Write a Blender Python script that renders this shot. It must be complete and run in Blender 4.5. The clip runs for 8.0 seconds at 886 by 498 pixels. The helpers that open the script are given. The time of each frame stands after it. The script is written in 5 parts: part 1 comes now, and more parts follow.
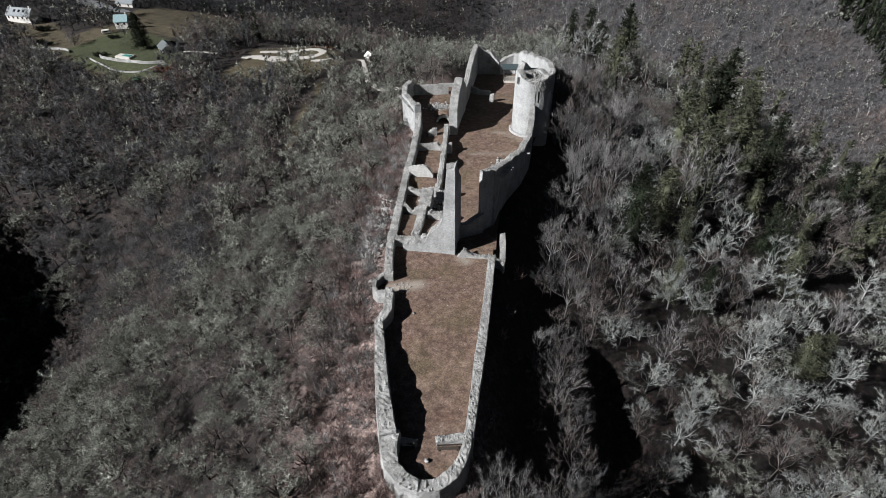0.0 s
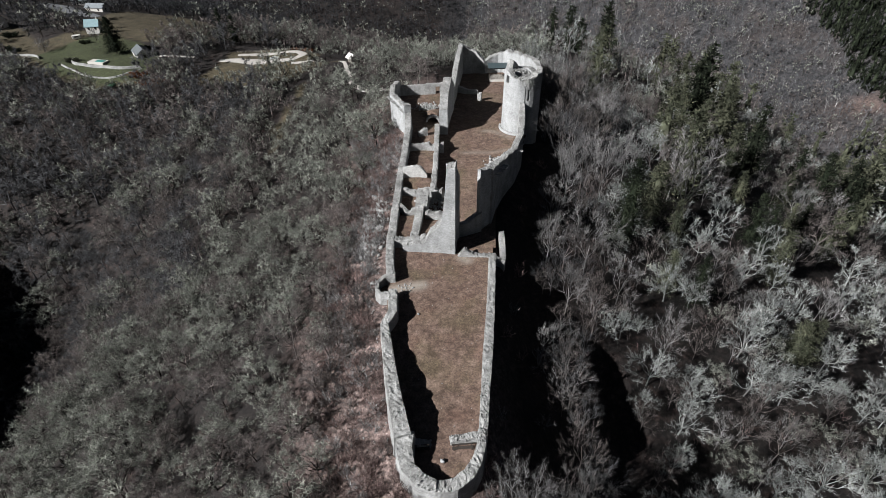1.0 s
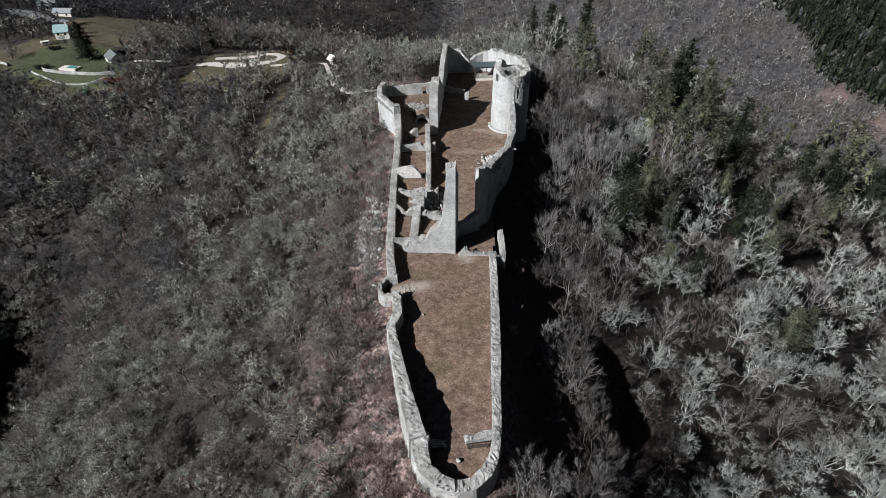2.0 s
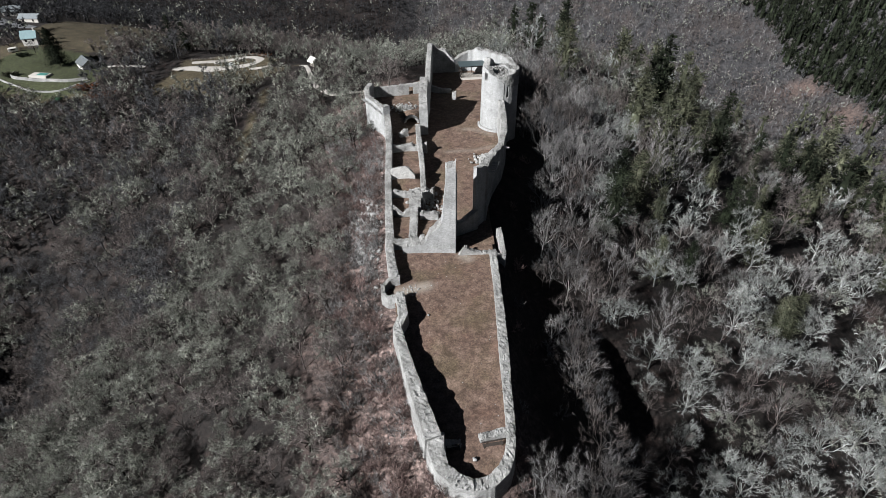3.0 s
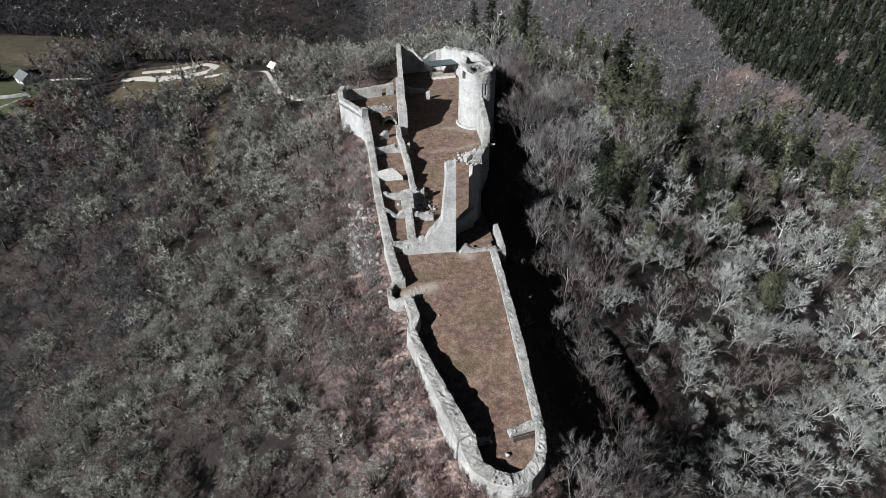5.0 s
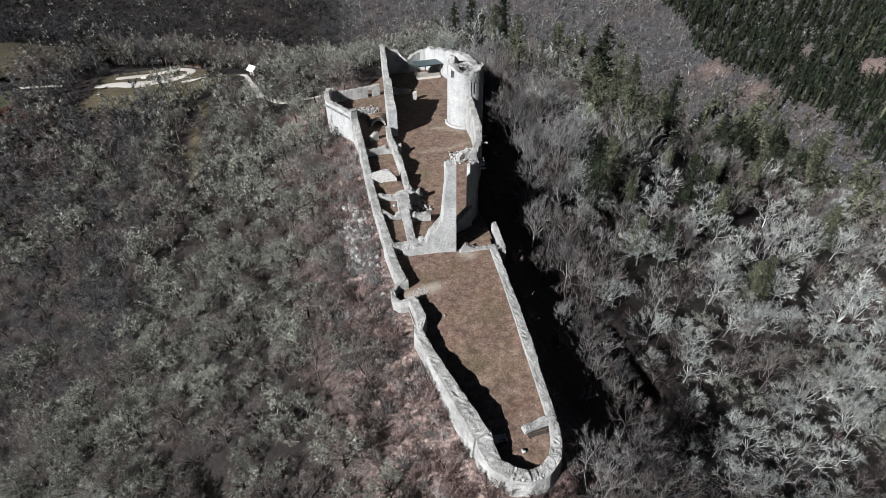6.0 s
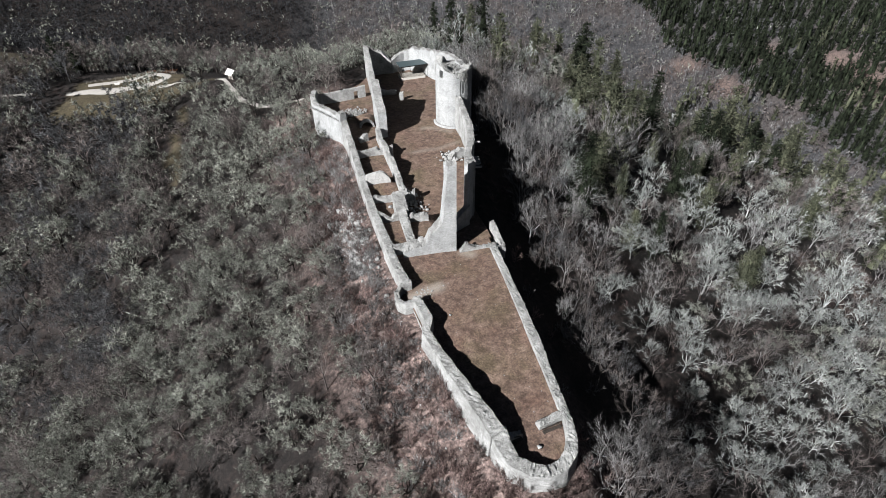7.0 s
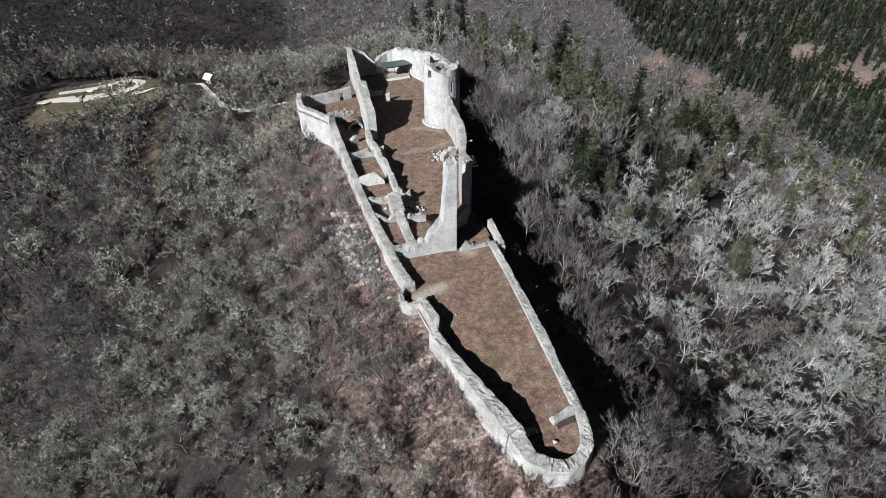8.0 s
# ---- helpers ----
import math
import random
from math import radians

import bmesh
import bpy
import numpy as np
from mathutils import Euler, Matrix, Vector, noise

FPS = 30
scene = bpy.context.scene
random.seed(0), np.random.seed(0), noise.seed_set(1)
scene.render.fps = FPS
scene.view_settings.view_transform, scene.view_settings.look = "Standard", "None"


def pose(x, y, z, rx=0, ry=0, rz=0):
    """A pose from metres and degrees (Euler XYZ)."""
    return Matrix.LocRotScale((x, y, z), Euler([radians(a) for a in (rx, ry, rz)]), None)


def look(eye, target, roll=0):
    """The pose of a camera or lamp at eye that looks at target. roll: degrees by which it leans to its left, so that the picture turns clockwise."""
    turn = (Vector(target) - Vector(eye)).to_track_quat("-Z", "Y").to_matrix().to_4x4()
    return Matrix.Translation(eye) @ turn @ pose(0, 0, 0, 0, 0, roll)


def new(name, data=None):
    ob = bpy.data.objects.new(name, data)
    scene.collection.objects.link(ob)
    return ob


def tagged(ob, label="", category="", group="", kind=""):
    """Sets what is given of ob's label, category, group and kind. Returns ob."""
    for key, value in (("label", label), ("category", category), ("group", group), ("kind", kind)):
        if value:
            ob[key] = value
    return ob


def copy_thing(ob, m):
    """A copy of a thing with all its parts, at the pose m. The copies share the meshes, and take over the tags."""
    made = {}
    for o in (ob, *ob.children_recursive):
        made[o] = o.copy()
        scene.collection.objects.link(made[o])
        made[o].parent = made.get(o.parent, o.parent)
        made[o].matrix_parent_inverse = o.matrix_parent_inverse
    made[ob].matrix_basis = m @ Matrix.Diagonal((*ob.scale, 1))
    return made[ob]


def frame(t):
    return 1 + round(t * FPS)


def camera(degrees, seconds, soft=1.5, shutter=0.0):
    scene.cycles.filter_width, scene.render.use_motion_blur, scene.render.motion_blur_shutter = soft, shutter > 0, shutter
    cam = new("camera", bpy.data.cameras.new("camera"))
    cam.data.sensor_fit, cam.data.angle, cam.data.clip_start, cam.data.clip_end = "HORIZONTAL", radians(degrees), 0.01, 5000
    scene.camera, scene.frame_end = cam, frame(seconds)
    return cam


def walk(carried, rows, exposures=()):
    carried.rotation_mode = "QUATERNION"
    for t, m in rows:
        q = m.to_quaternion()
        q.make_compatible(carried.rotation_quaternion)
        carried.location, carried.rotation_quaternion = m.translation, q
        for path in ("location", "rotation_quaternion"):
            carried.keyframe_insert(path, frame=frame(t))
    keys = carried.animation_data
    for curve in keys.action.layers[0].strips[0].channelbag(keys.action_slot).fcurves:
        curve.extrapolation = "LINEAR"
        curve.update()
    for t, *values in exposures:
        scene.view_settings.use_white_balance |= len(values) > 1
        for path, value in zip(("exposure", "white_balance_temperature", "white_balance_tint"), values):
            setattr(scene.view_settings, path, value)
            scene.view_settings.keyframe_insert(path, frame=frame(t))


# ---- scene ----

# ---- camera: a level arc round the castle, looking down at it ----
cam = camera(78.45, 8.0, soft=0.6)
EYE_HEIGHT = 67.9
CHORD, TURN_RATE, TURN_GAIN = 34.0, 2.7809, 0.01907      # metres; degrees a second; and its growth
AIM_OFF, FOLLOW = 0.895, 0.98984
SWEEP = radians(TURN_RATE * 8 + TURN_GAIN * 64)
ORBIT = CHORD / (2 * math.sin(SWEEP / 2))


def camera_pose(t):
    a, turned = radians(AIM_OFF), radians(TURN_RATE * t + TURN_GAIN * t * t)
    eye = Vector((ORBIT * (math.sin(a) - math.sin(a + turned)), ORBIT * (math.cos(a) - math.cos(a + turned)), EYE_HEIGHT - 0.0162 * t))
    az, tilt = FOLLOW * turned, radians(-38.527 - 0.0375 * t)
    ahead = Vector((math.sin(az) * math.cos(tilt), math.cos(az) * math.cos(tilt), math.sin(tilt)))
    return look(eye, eye + ahead * 10, -0.986 - 0.0087 * t)


walk(cam, [(0.5 * i, camera_pose(0.5 * i)) for i in range(17)], [(0, 1.17), (4, 1.27), (8, 1.42)])

# ---- light ----
SUN_FROM = Vector((-0.75, -0.375, 0.545)).normalized()
sun = new("sun", bpy.data.lights.new("sun", "SUN"))
sun.data.energy, sun.data.angle, sun.data.color = 5.0, radians(0.53), (1.0, 0.99, 0.985)
sun.rotation_euler = SUN_FROM.to_track_quat("Z", "Y").to_euler()
world = bpy.data.worlds.new("world")
scene.world = world
world.use_nodes = True
wt = world.node_tree
sky = wt.nodes.new("ShaderNodeTexSky")
sky.sky_type, sky.sun_disc = "NISHITA", False
sky.sun_elevation = math.asin(SUN_FROM.z)
sky.sun_rotation = math.atan2(SUN_FROM.x, SUN_FROM.y)
wt.nodes["Background"].inputs["Strength"].default_value = 0.007
wt.links.new(sky.outputs[0], wt.nodes["Background"].inputs["Color"])


# ---- materials ----
class Mat:
    """A node material: a principled shader and short ways to add noise, ramps and mixes."""

    def __init__(self, name, rough=0.9, metal=0.0, spec=0.25):
        self.m = bpy.data.materials.new(name)
        self.m.use_nodes = True
        self.t = self.m.node_tree
        self.b = self.t.nodes["Principled BSDF"]
        self.b.inputs["Roughness"].default_value = rough
        self.b.inputs["Metallic"].default_value = metal
        self.b.inputs["Specular IOR Level"].default_value = spec
        self.pos = self.t.nodes.new("ShaderNodeNewGeometry").outputs["Position"]

    def node(self, kind, **sets):
        n = self.t.nodes.new(kind)
        for k, v in sets.items():
            n.inputs[k.replace("_", " ")].default_value = v
        return n

    def link(self, a, b):
        self.t.links.new(a, b)

    def noise(self, scale, detail=5.0, rough=0.6, stretch=None):
        n = self.node("ShaderNodeTexNoise", Scale=scale, Detail=detail, Roughness=rough)
        v = self.pos
        if stretch:
            s = self.t.nodes.new("ShaderNodeMapping")
            s.inputs["Scale"].default_value = stretch
            self.link(v, s.inputs["Vector"])
            v = s.outputs[0]
        self.link(v, n.inputs["Vector"])
        return n.outputs[0]

    def voronoi(self, scale, feature="F1", out="Distance", stretch=None):
        n = self.node("ShaderNodeTexVoronoi", Scale=scale)
        n.feature = feature
        v = self.pos
        if stretch:
            s = self.t.nodes.new("ShaderNodeMapping")
            s.inputs["Scale"].default_value = stretch
            self.link(v, s.inputs["Vector"])
            v = s.outputs[0]
        self.link(v, n.inputs["Vector"])
        return n.outputs[out]

    def ramp(self, fac, *stops):
        r = self.t.nodes.new("ShaderNodeValToRGB")
        while len(r.color_ramp.elements) < len(stops):
            r.color_ramp.elements.new(0.5)
        for e, (at, c) in zip(r.color_ramp.elements, stops):
            e.position = at
            e.color = (*c, 1) if isinstance(c, tuple) else (c, c, c, 1)
        self.link(fac, r.inputs[0])
        return r.outputs[0]

    def mix(self, fac, a, b, mode="MIX"):
        n = self.t.nodes.new("ShaderNodeMix")
        n.data_type, n.blend_type = "RGBA", mode
        for v, i in ((fac, 0), (a, 6), (b, 7)):
            if isinstance(v, (int, float)):
                n.inputs[i].default_value = v if i == 0 else (v, v, v, 1)
            elif isinstance(v, tuple):
                n.inputs[i].default_value = (*v, 1)
            else:
                self.link(v, n.inputs[i])
        return n.outputs[2]

    def random_island(self):
        return self.t.nodes.new("ShaderNodeNewGeometry").outputs["Random Per Island"]

    def attribute(self, name):
        n = self.t.nodes.new("ShaderNodeAttribute")
        n.attribute_name = name
        return n.outputs["Fac"]

    def bump(self, height, strength=0.5, distance=0.05):
        n = self.node("ShaderNodeBump", Strength=strength, Distance=distance)
        self.link(height, n.inputs["Height"])
        self.link(n.outputs[0], self.b.inputs["Normal"])

    def colour(self, c):
        if isinstance(c, tuple):
            self.b.inputs["Base Color"].default_value = (*c, 1)
        else:
            self.link(c, self.b.inputs["Base Color"])
        return self.m


def stone_material(name, light, dark, cell=2.6, joint=0.55, relief=0.8):
    """Coursed limestone: stained in broad patches and streaks, each stone a little different, worn joints."""
    m = Mat(name)
    big = m.noise(0.35, 6)
    fine = m.noise(9.0, 5)
    streak = m.noise(1.1, 5, stretch=(1, 1, 0.1))
    c = m.ramp(big, (0.32, dark), (0.62, light))
    c = m.mix(m.ramp(streak, (0.5, 0.0), (0.78, 0.45)), c, tuple(v * 0.6 for v in dark))
    lay = (1, 1, 2.2)
    cells = m.voronoi(cell, "F1", "Color", lay)
    c = m.mix(0.4, c, m.mix(1.0, c, m.ramp(cells, (0.1, 0.5), (0.9, 1.3)), "MULTIPLY"))
    edge = m.voronoi(cell, "DISTANCE_TO_EDGE", "Distance", lay)
    gap = m.ramp(edge, (0.0, 0.0), (0.09, 1.0))
    worn = m.mix(1.0, m.ramp(edge, (0.0, joint), (0.06, 0.0)), m.ramp(m.noise(0.8, 4), (0.4, 0.15), (0.65, 1.0)), "MULTIPLY")
    c = m.mix(worn, c, tuple(v * 0.4 for v in dark))
    c = m.mix(0.4, c, m.mix(1.0, c, m.ramp(fine, (0.3, 0.6), (0.7, 1.25)), "MULTIPLY"))
    m.bump(m.mix(0.3, gap, fine), relief, 0.1)
    return m.colour(c)


STONE = stone_material("limestone_masonry", (0.345, 0.35, 0.348), (0.195, 0.197, 0.195), 2.6, 0.6, 0.8)
RUBBLE = stone_material("weathered_rubble", (0.37, 0.373, 0.37), (0.19, 0.19, 0.187), 3.4, 0.6)
CORE = stone_material("wall_core_mortar", (0.36, 0.363, 0.358), (0.17, 0.17, 0.166), 4.5, 0.7, 1.0)
PLASTER = stone_material("pale_plaster", (0.38, 0.381, 0.375), (0.31, 0.31, 0.303), 3.0, 0.08, 0.15)
ASHLAR = stone_material("pale_ashlar", (0.325, 0.334, 0.338), (0.225, 0.232, 0.235), 2.8, 0.45, 0.5)


def ground_material():
    m = Mat("forest_floor")
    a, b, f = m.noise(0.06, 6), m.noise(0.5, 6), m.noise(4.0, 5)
    # Leaf litter far below its own tone: shade between the crowns is in the colour.
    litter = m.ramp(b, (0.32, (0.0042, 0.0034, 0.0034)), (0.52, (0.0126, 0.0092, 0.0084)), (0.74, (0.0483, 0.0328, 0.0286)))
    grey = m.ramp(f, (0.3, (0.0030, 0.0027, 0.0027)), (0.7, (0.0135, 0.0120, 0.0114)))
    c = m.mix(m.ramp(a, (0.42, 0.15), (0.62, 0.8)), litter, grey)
    earth = m.ramp(m.noise(1.6, 6), (0.3, (0.048, 0.037, 0.035)), (0.5, (0.112, 0.083, 0.076)), (0.7, (0.21, 0.158, 0.145)))
    earth = m.mix(m.ramp(m.noise(6.0, 3), (0.64, 0.0), (0.70, 0.8)), earth, (0.3654, 0.3480, 0.3219))
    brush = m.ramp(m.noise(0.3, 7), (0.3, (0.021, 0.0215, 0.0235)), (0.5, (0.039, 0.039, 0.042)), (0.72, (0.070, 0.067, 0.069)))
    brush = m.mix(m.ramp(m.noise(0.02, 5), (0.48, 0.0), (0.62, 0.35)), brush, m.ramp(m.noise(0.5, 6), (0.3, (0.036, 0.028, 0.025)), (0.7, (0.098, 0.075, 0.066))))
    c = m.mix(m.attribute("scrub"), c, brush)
    earth = m.mix(0.6, earth, m.mix(1.0, earth, m.ramp(m.noise(0.18, 5), (0.35, 0.35), (0.65, 1.6)), "MULTIPLY"))
    c = m.mix(m.attribute("bare"), c, earth)
    red = m.ramp(m.noise(0.5, 6), (0.34, (0.0360, 0.0274, 0.0250)), (0.5, (0.0960, 0.0701, 0.0624)), (0.68, (0.1440, 0.1104, 0.1008)))
    c = m.mix(m.attribute("earth"), c, red)
    grass = m.ramp(m.noise(0.25, 6), (0.3, (0.036, 0.0312, 0.0192)), (0.55, (0.0528, 0.0438, 0.0264)), (0.75, (0.075, 0.0576, 0.0396)))
    c = m.mix(m.attribute("meadow"), c, grass)
    lawn = m.ramp(m.noise(0.4, 5), (0.3, (0.024, 0.03, 0.0132)), (0.7, (0.0408, 0.0468, 0.0216)))
    c = m.mix(m.attribute("lawn"), c, lawn)
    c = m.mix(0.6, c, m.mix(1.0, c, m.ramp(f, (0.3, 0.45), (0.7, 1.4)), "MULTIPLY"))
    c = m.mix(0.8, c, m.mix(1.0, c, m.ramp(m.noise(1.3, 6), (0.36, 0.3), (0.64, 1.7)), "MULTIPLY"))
    m.bump(f, 0.6, 0.25)
    return m.colour(c)


def yard_material():
    m = Mat("dry_grass_yard")
    a, b, f, g = m.noise(0.12, 5), m.noise(0.5, 6), m.noise(3.0, 6), m.noise(14.0, 4)
    c = m.ramp(b, (0.28, (0.0522, 0.0344, 0.0269)), (0.5, (0.0954, 0.0645, 0.0512)), (0.75, (0.1512, 0.1084, 0.0882)))
    c = m.mix(m.ramp(m.noise(0.2, 4), (0.5, 0.0), (0.7, 0.5)), c, (0.1062, 0.0636, 0.0487))
    c = m.mix(m.ramp(m.noise(0.07, 3), (0.5, 0.0), (0.6, 0.3)), c, (0.1260, 0.0946, 0.0672))
    c = m.mix(m.ramp(a, (0.50, 0.0), (0.66, 0.6)), c, (0.0702, 0.0568, 0.0336))
    c = m.mix(0.35, c, m.mix(1.0, c, m.ramp(m.noise(1.0, 3), (0.35, 0.55), (0.65, 1.45)), "MULTIPLY"))
    c = m.mix(0.9, c, m.mix(1.0, c, m.ramp(f, (0.3, 0.5), (0.7, 1.5)), "MULTIPLY"))
    c = m.mix(0.8, c, m.mix(1.0, c, m.ramp(g, (0.3, 0.5), (0.7, 1.5)), "MULTIPLY"))
    c = m.mix(m.ramp(m.noise(5.0, 4), (0.60, 0.0), (0.70, 0.6)), c, (0.1890, 0.1548, 0.1260))
    c = m.mix(m.ramp(m.attribute("gravel"), (0.0, 0.0), (1.0, 1.0)), c, m.ramp(g, (0.3, (0.16, 0.135, 0.11)), (0.7, (0.31, 0.285, 0.255))))
    m.bump(m.mix(0.5, f, g), 0.5, 0.08)
    return m.colour(c)


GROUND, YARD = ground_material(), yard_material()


def plain(name, c, rough=0.8, metal=0.0, grain=6.0, vary=0.25, spec=0.3):
    m = Mat(name, rough, metal, spec)
    n = m.noise(grain, 5)
    big = m.noise(grain * 0.12, 4)
    col = m.mix(1.0, c, m.ramp(n, (0.3, 1 - vary), (0.7, 1 + vary)), "MULTIPLY")
    col = m.mix(1.0, col, m.ramp(big, (0.3, 1 - vary * 0.7), (0.7, 1 + vary * 0.5)), "MULTIPLY")
    m.bump(n, 0.25, 0.02)
    return m.colour(col)


def bark(name, low, high, grain=0.22, wide=0.05, puff=(0.6, 1.35), fleck=(0.4, 1.6), sheer=0.0):
    """Bark, lichen or needles: varied from twig to twig, from bough to bough and from tree to tree. sheer: light that a fine spray lets through."""
    m = Mat(name, 0.95, 0.0, 0.1)
    c = m.ramp(m.noise(grain, 4), (0.32, low), (0.68, high))
    c = m.mix(1.0, c, m.ramp(m.random_island(), (0.0, fleck[0]), (0.65, 0.9), (1.0, fleck[1])), "MULTIPLY")
    c = m.mix(1.0, c, m.ramp(m.noise(0.17, 2), (0.36, puff[0]), (0.64, puff[1])), "MULTIPLY")
    c = m.mix(1.0, c, m.ramp(m.noise(wide, 3), (0.3, 0.75), (0.7, 1.2)), "MULTIPLY")
    m.colour(c)
    if sheer:
        thin, both = m.node("ShaderNodeBsdfTranslucent"), m.node("ShaderNodeMixShader", Fac=sheer)
        m.link(c, thin.inputs["Color"])
        m.link(m.b.outputs[0], both.inputs[1])
        m.link(thin.outputs[0], both.inputs[2])
        m.link(both.outputs[0], m.t.nodes["Material Output"].inputs["Surface"])
    return m.m


BARK_DARK = bark("dark_bark", (0.012, 0.0108, 0.0096), (0.033, 0.0288, 0.0252))
LICHEN = bark("lichen_twigs", (0.112, 0.117, 0.102), (0.245, 0.256, 0.228), sheer=0.15)
LICHEN_PALE = bark("pale_lichen_twigs", (0.128, 0.136, 0.133), (0.262, 0.275, 0.268), fleck=(0.4, 1.7))
TWIG_BROWN = bark("brown_twigs", (0.080, 0.071, 0.068), (0.172, 0.153, 0.148), fleck=(0.55, 1.4), sheer=0.35)
TWIG_GREY = bark("grey_twigs", (0.115, 0.1125, 0.113), (0.24, 0.235, 0.236), sheer=0.2)
TWIG_RED = bark("reddish_shrub_twigs", (0.10, 0.073, 0.069), (0.215, 0.158, 0.149), sheer=0.35)
TWIG_MAUVE = bark("mauve_far_twigs", (0.064, 0.066, 0.071), (0.145, 0.147, 0.156), wide=0.015, fleck=(0.75, 1.25), sheer=0.4)
# Dimmer and bluer than the brown twigs: valley shade put into the colour.
TWIG_DIM = bark("shade_dimmed_twigs", (0.052, 0.053, 0.056), (0.124, 0.126, 0.133), fleck=(0.6, 1.4), sheer=0.45)
# Darker copy of the twigs above: the far hill's shade put into the colour.
TWIG_SHADE = bark("shaded_far_twigs", (0.026, 0.027, 0.030), (0.064, 0.065, 0.070), fleck=(0.7, 1.3), sheer=0.45)
NEEDLES = bark("olive_needles", (0.027, 0.031, 0.021), (0.070, 0.074, 0.050))
NEEDLES_DARK = bark("dark_fir_needles", (0.0066, 0.0096, 0.006), (0.0216, 0.027, 0.0168), sheer=0.2)


# ---- mesh helpers ----
def mesh_np(name, v, f, mat):
    """A mesh from an array of points and an array of triangles or of quads."""
    me = bpy.data.meshes.new(name)
    v, f = np.asarray(v, np.float32), np.asarray(f, np.int32)
    n, k = f.shape
    me.vertices.add(len(v))
    me.vertices.foreach_set("co", v.ravel())
    me.loops.add(n * k)
    me.loops.foreach_set("vertex_index", f.ravel())
    me.polygons.add(n)
    me.polygons.foreach_set("loop_start", np.arange(0, n * k, k, dtype=np.int32))
    me.polygons.foreach_set("loop_total", np.full(n, k, np.int32))
    me.update(calc_edges=True)
    me.validate()
    me.materials.append(mat)
    return me


def part(name, bm, mat, parent, label=""):
    me = bpy.data.meshes.new(name)
    bm.to_mesh(me)
    bm.free()
    me.materials.append(mat)
    ob = new(name, me)
    ob.parent = parent
    return tagged(ob, label)


def part_np(name, v, f, mat, parent, label=""):
    ob = new(name, mesh_np(name, v, f, mat))
    ob.parent = parent
    return tagged(ob, label)


def box(bm, x0, y0, z0, x1, y1, z1, m=None, bevel=0.0):
    r = bmesh.ops.create_cube(bm, size=1.0)
    t = Matrix.Translation(((x0 + x1) / 2, (y0 + y1) / 2, (z0 + z1) / 2)) @ Matrix.Diagonal((x1 - x0, y1 - y0, z1 - z0, 1))
    bmesh.ops.transform(bm, matrix=(m @ t) if m else t, verts=r["verts"])
    if bevel:
        bmesh.ops.bevel(bm, geom=list({e for v in r["verts"] for e in v.link_edges}), offset=bevel, segments=1, affect="EDGES")
    return bm


def boxes(*rows, m=None, bevel=0.0):
    bm = bmesh.new()
    for r in rows:
        box(bm, *r, m=m, bevel=bevel)
    return bm


# ---- the lie of the land ----
# crest of the hill: x, y, height, half width, fall to the west, fall to the east
CREST = (
    (-4, -160, -110, 3, 0.6, 0.6), (-3, 5, -21, 3, 0.6, 0.66), (-3, 33, -4.6, 4.6, 0.62, 0.64), (-3, 42, -2.6, 5.8, 0.62, 0.64), (-2.4, 60, -1.2, 8.6, 0.62, 0.64), (-1.5, 75, -1.2, 10.6, 0.62, 0.62), (0.4, 88, -1.2, 11, 0.66, 0.50),
    (6, 120, -2.9, 14, 0.68, 0.33), (9, 150, -4.8, 15, 0.62, 0.30), (16, 195, -8, 14, 0.5, 0.36), (0, 228, -16, 10, 0.33, 0.42),
    (-28, 260, -25, 10, 0.28, 0.4), (-58, 290, -36, 15, 0.25, 0.32), (-95, 312, -36.5, 18, 0.25, 0.32), (-150, 322, -38, 25, 0.3, 0.3), (-260, 385, -40, 45, 0.36, 0.22),
    (-480, 520, -34, 60, 0.36, 0.25),
)
# Added hill with its crest out of view, to shade the western valley.
SHADE_HILL = ((-335, -20, 16, 12, 0.5, 0.8), (-312, 110, 12, 12, 0.5, 0.8), (-318, 190, -2, 12, 0.5, 0.8), (-330, 260, -36, 12, 0.5, 0.7))
SPUR = ((16, 195, -8, 10, 0.4, 0.42), (55, 246, -18, 8, 0.4, 0.42), (120, 330, -60, 8, 0.42, 0.42), (230, 440, -135, 8, 0.4, 0.4))


def ridge(x, y, nodes):
    best = np.full(np.shape(x), -1e9)
    for a, b in zip(nodes, nodes[1:]):
        dx, dy = b[0] - a[0], b[1] - a[1]
        q = dx * dx + dy * dy
        s = np.clip(((x - a[0]) * dx + (y - a[1]) * dy) / q, 0, 1)
        px, py = x - a[0] - s * dx, y - a[1] - s * dy
        d = np.hypot(px, py)
        east = (px * dy - py * dx) > 0
        mix = lambda k: a[k] + s * (b[k] - a[k])
        over = d - mix(3)
        fall = np.where(east, mix(5), mix(4))
        steep = np.where(east, 0.7 * np.clip(over, 0, 5) * np.clip((118 - y) / 30, 0, 1) + 0.2 * np.clip(over - 78, 0, None), 0.5 * np.clip(over - 92, 0, None))
        best = np.maximum(best, mix(2) - steep - fall * np.where(over > 3, over - 1.5, np.where(over > 0, over * over / 6, 0)))
    return best


def wave(x, y, size, seed):
    u, v = x / size + seed * 1.7, y / size - seed * 2.3
    return (np.sin(u * 1.9 + 1.3 * np.sin(v * 1.1)) + np.sin(v * 2.3 + 1.1 * np.sin(u * 1.4 + seed)) + np.sin((u + v) * 1.3 + seed)) / 3


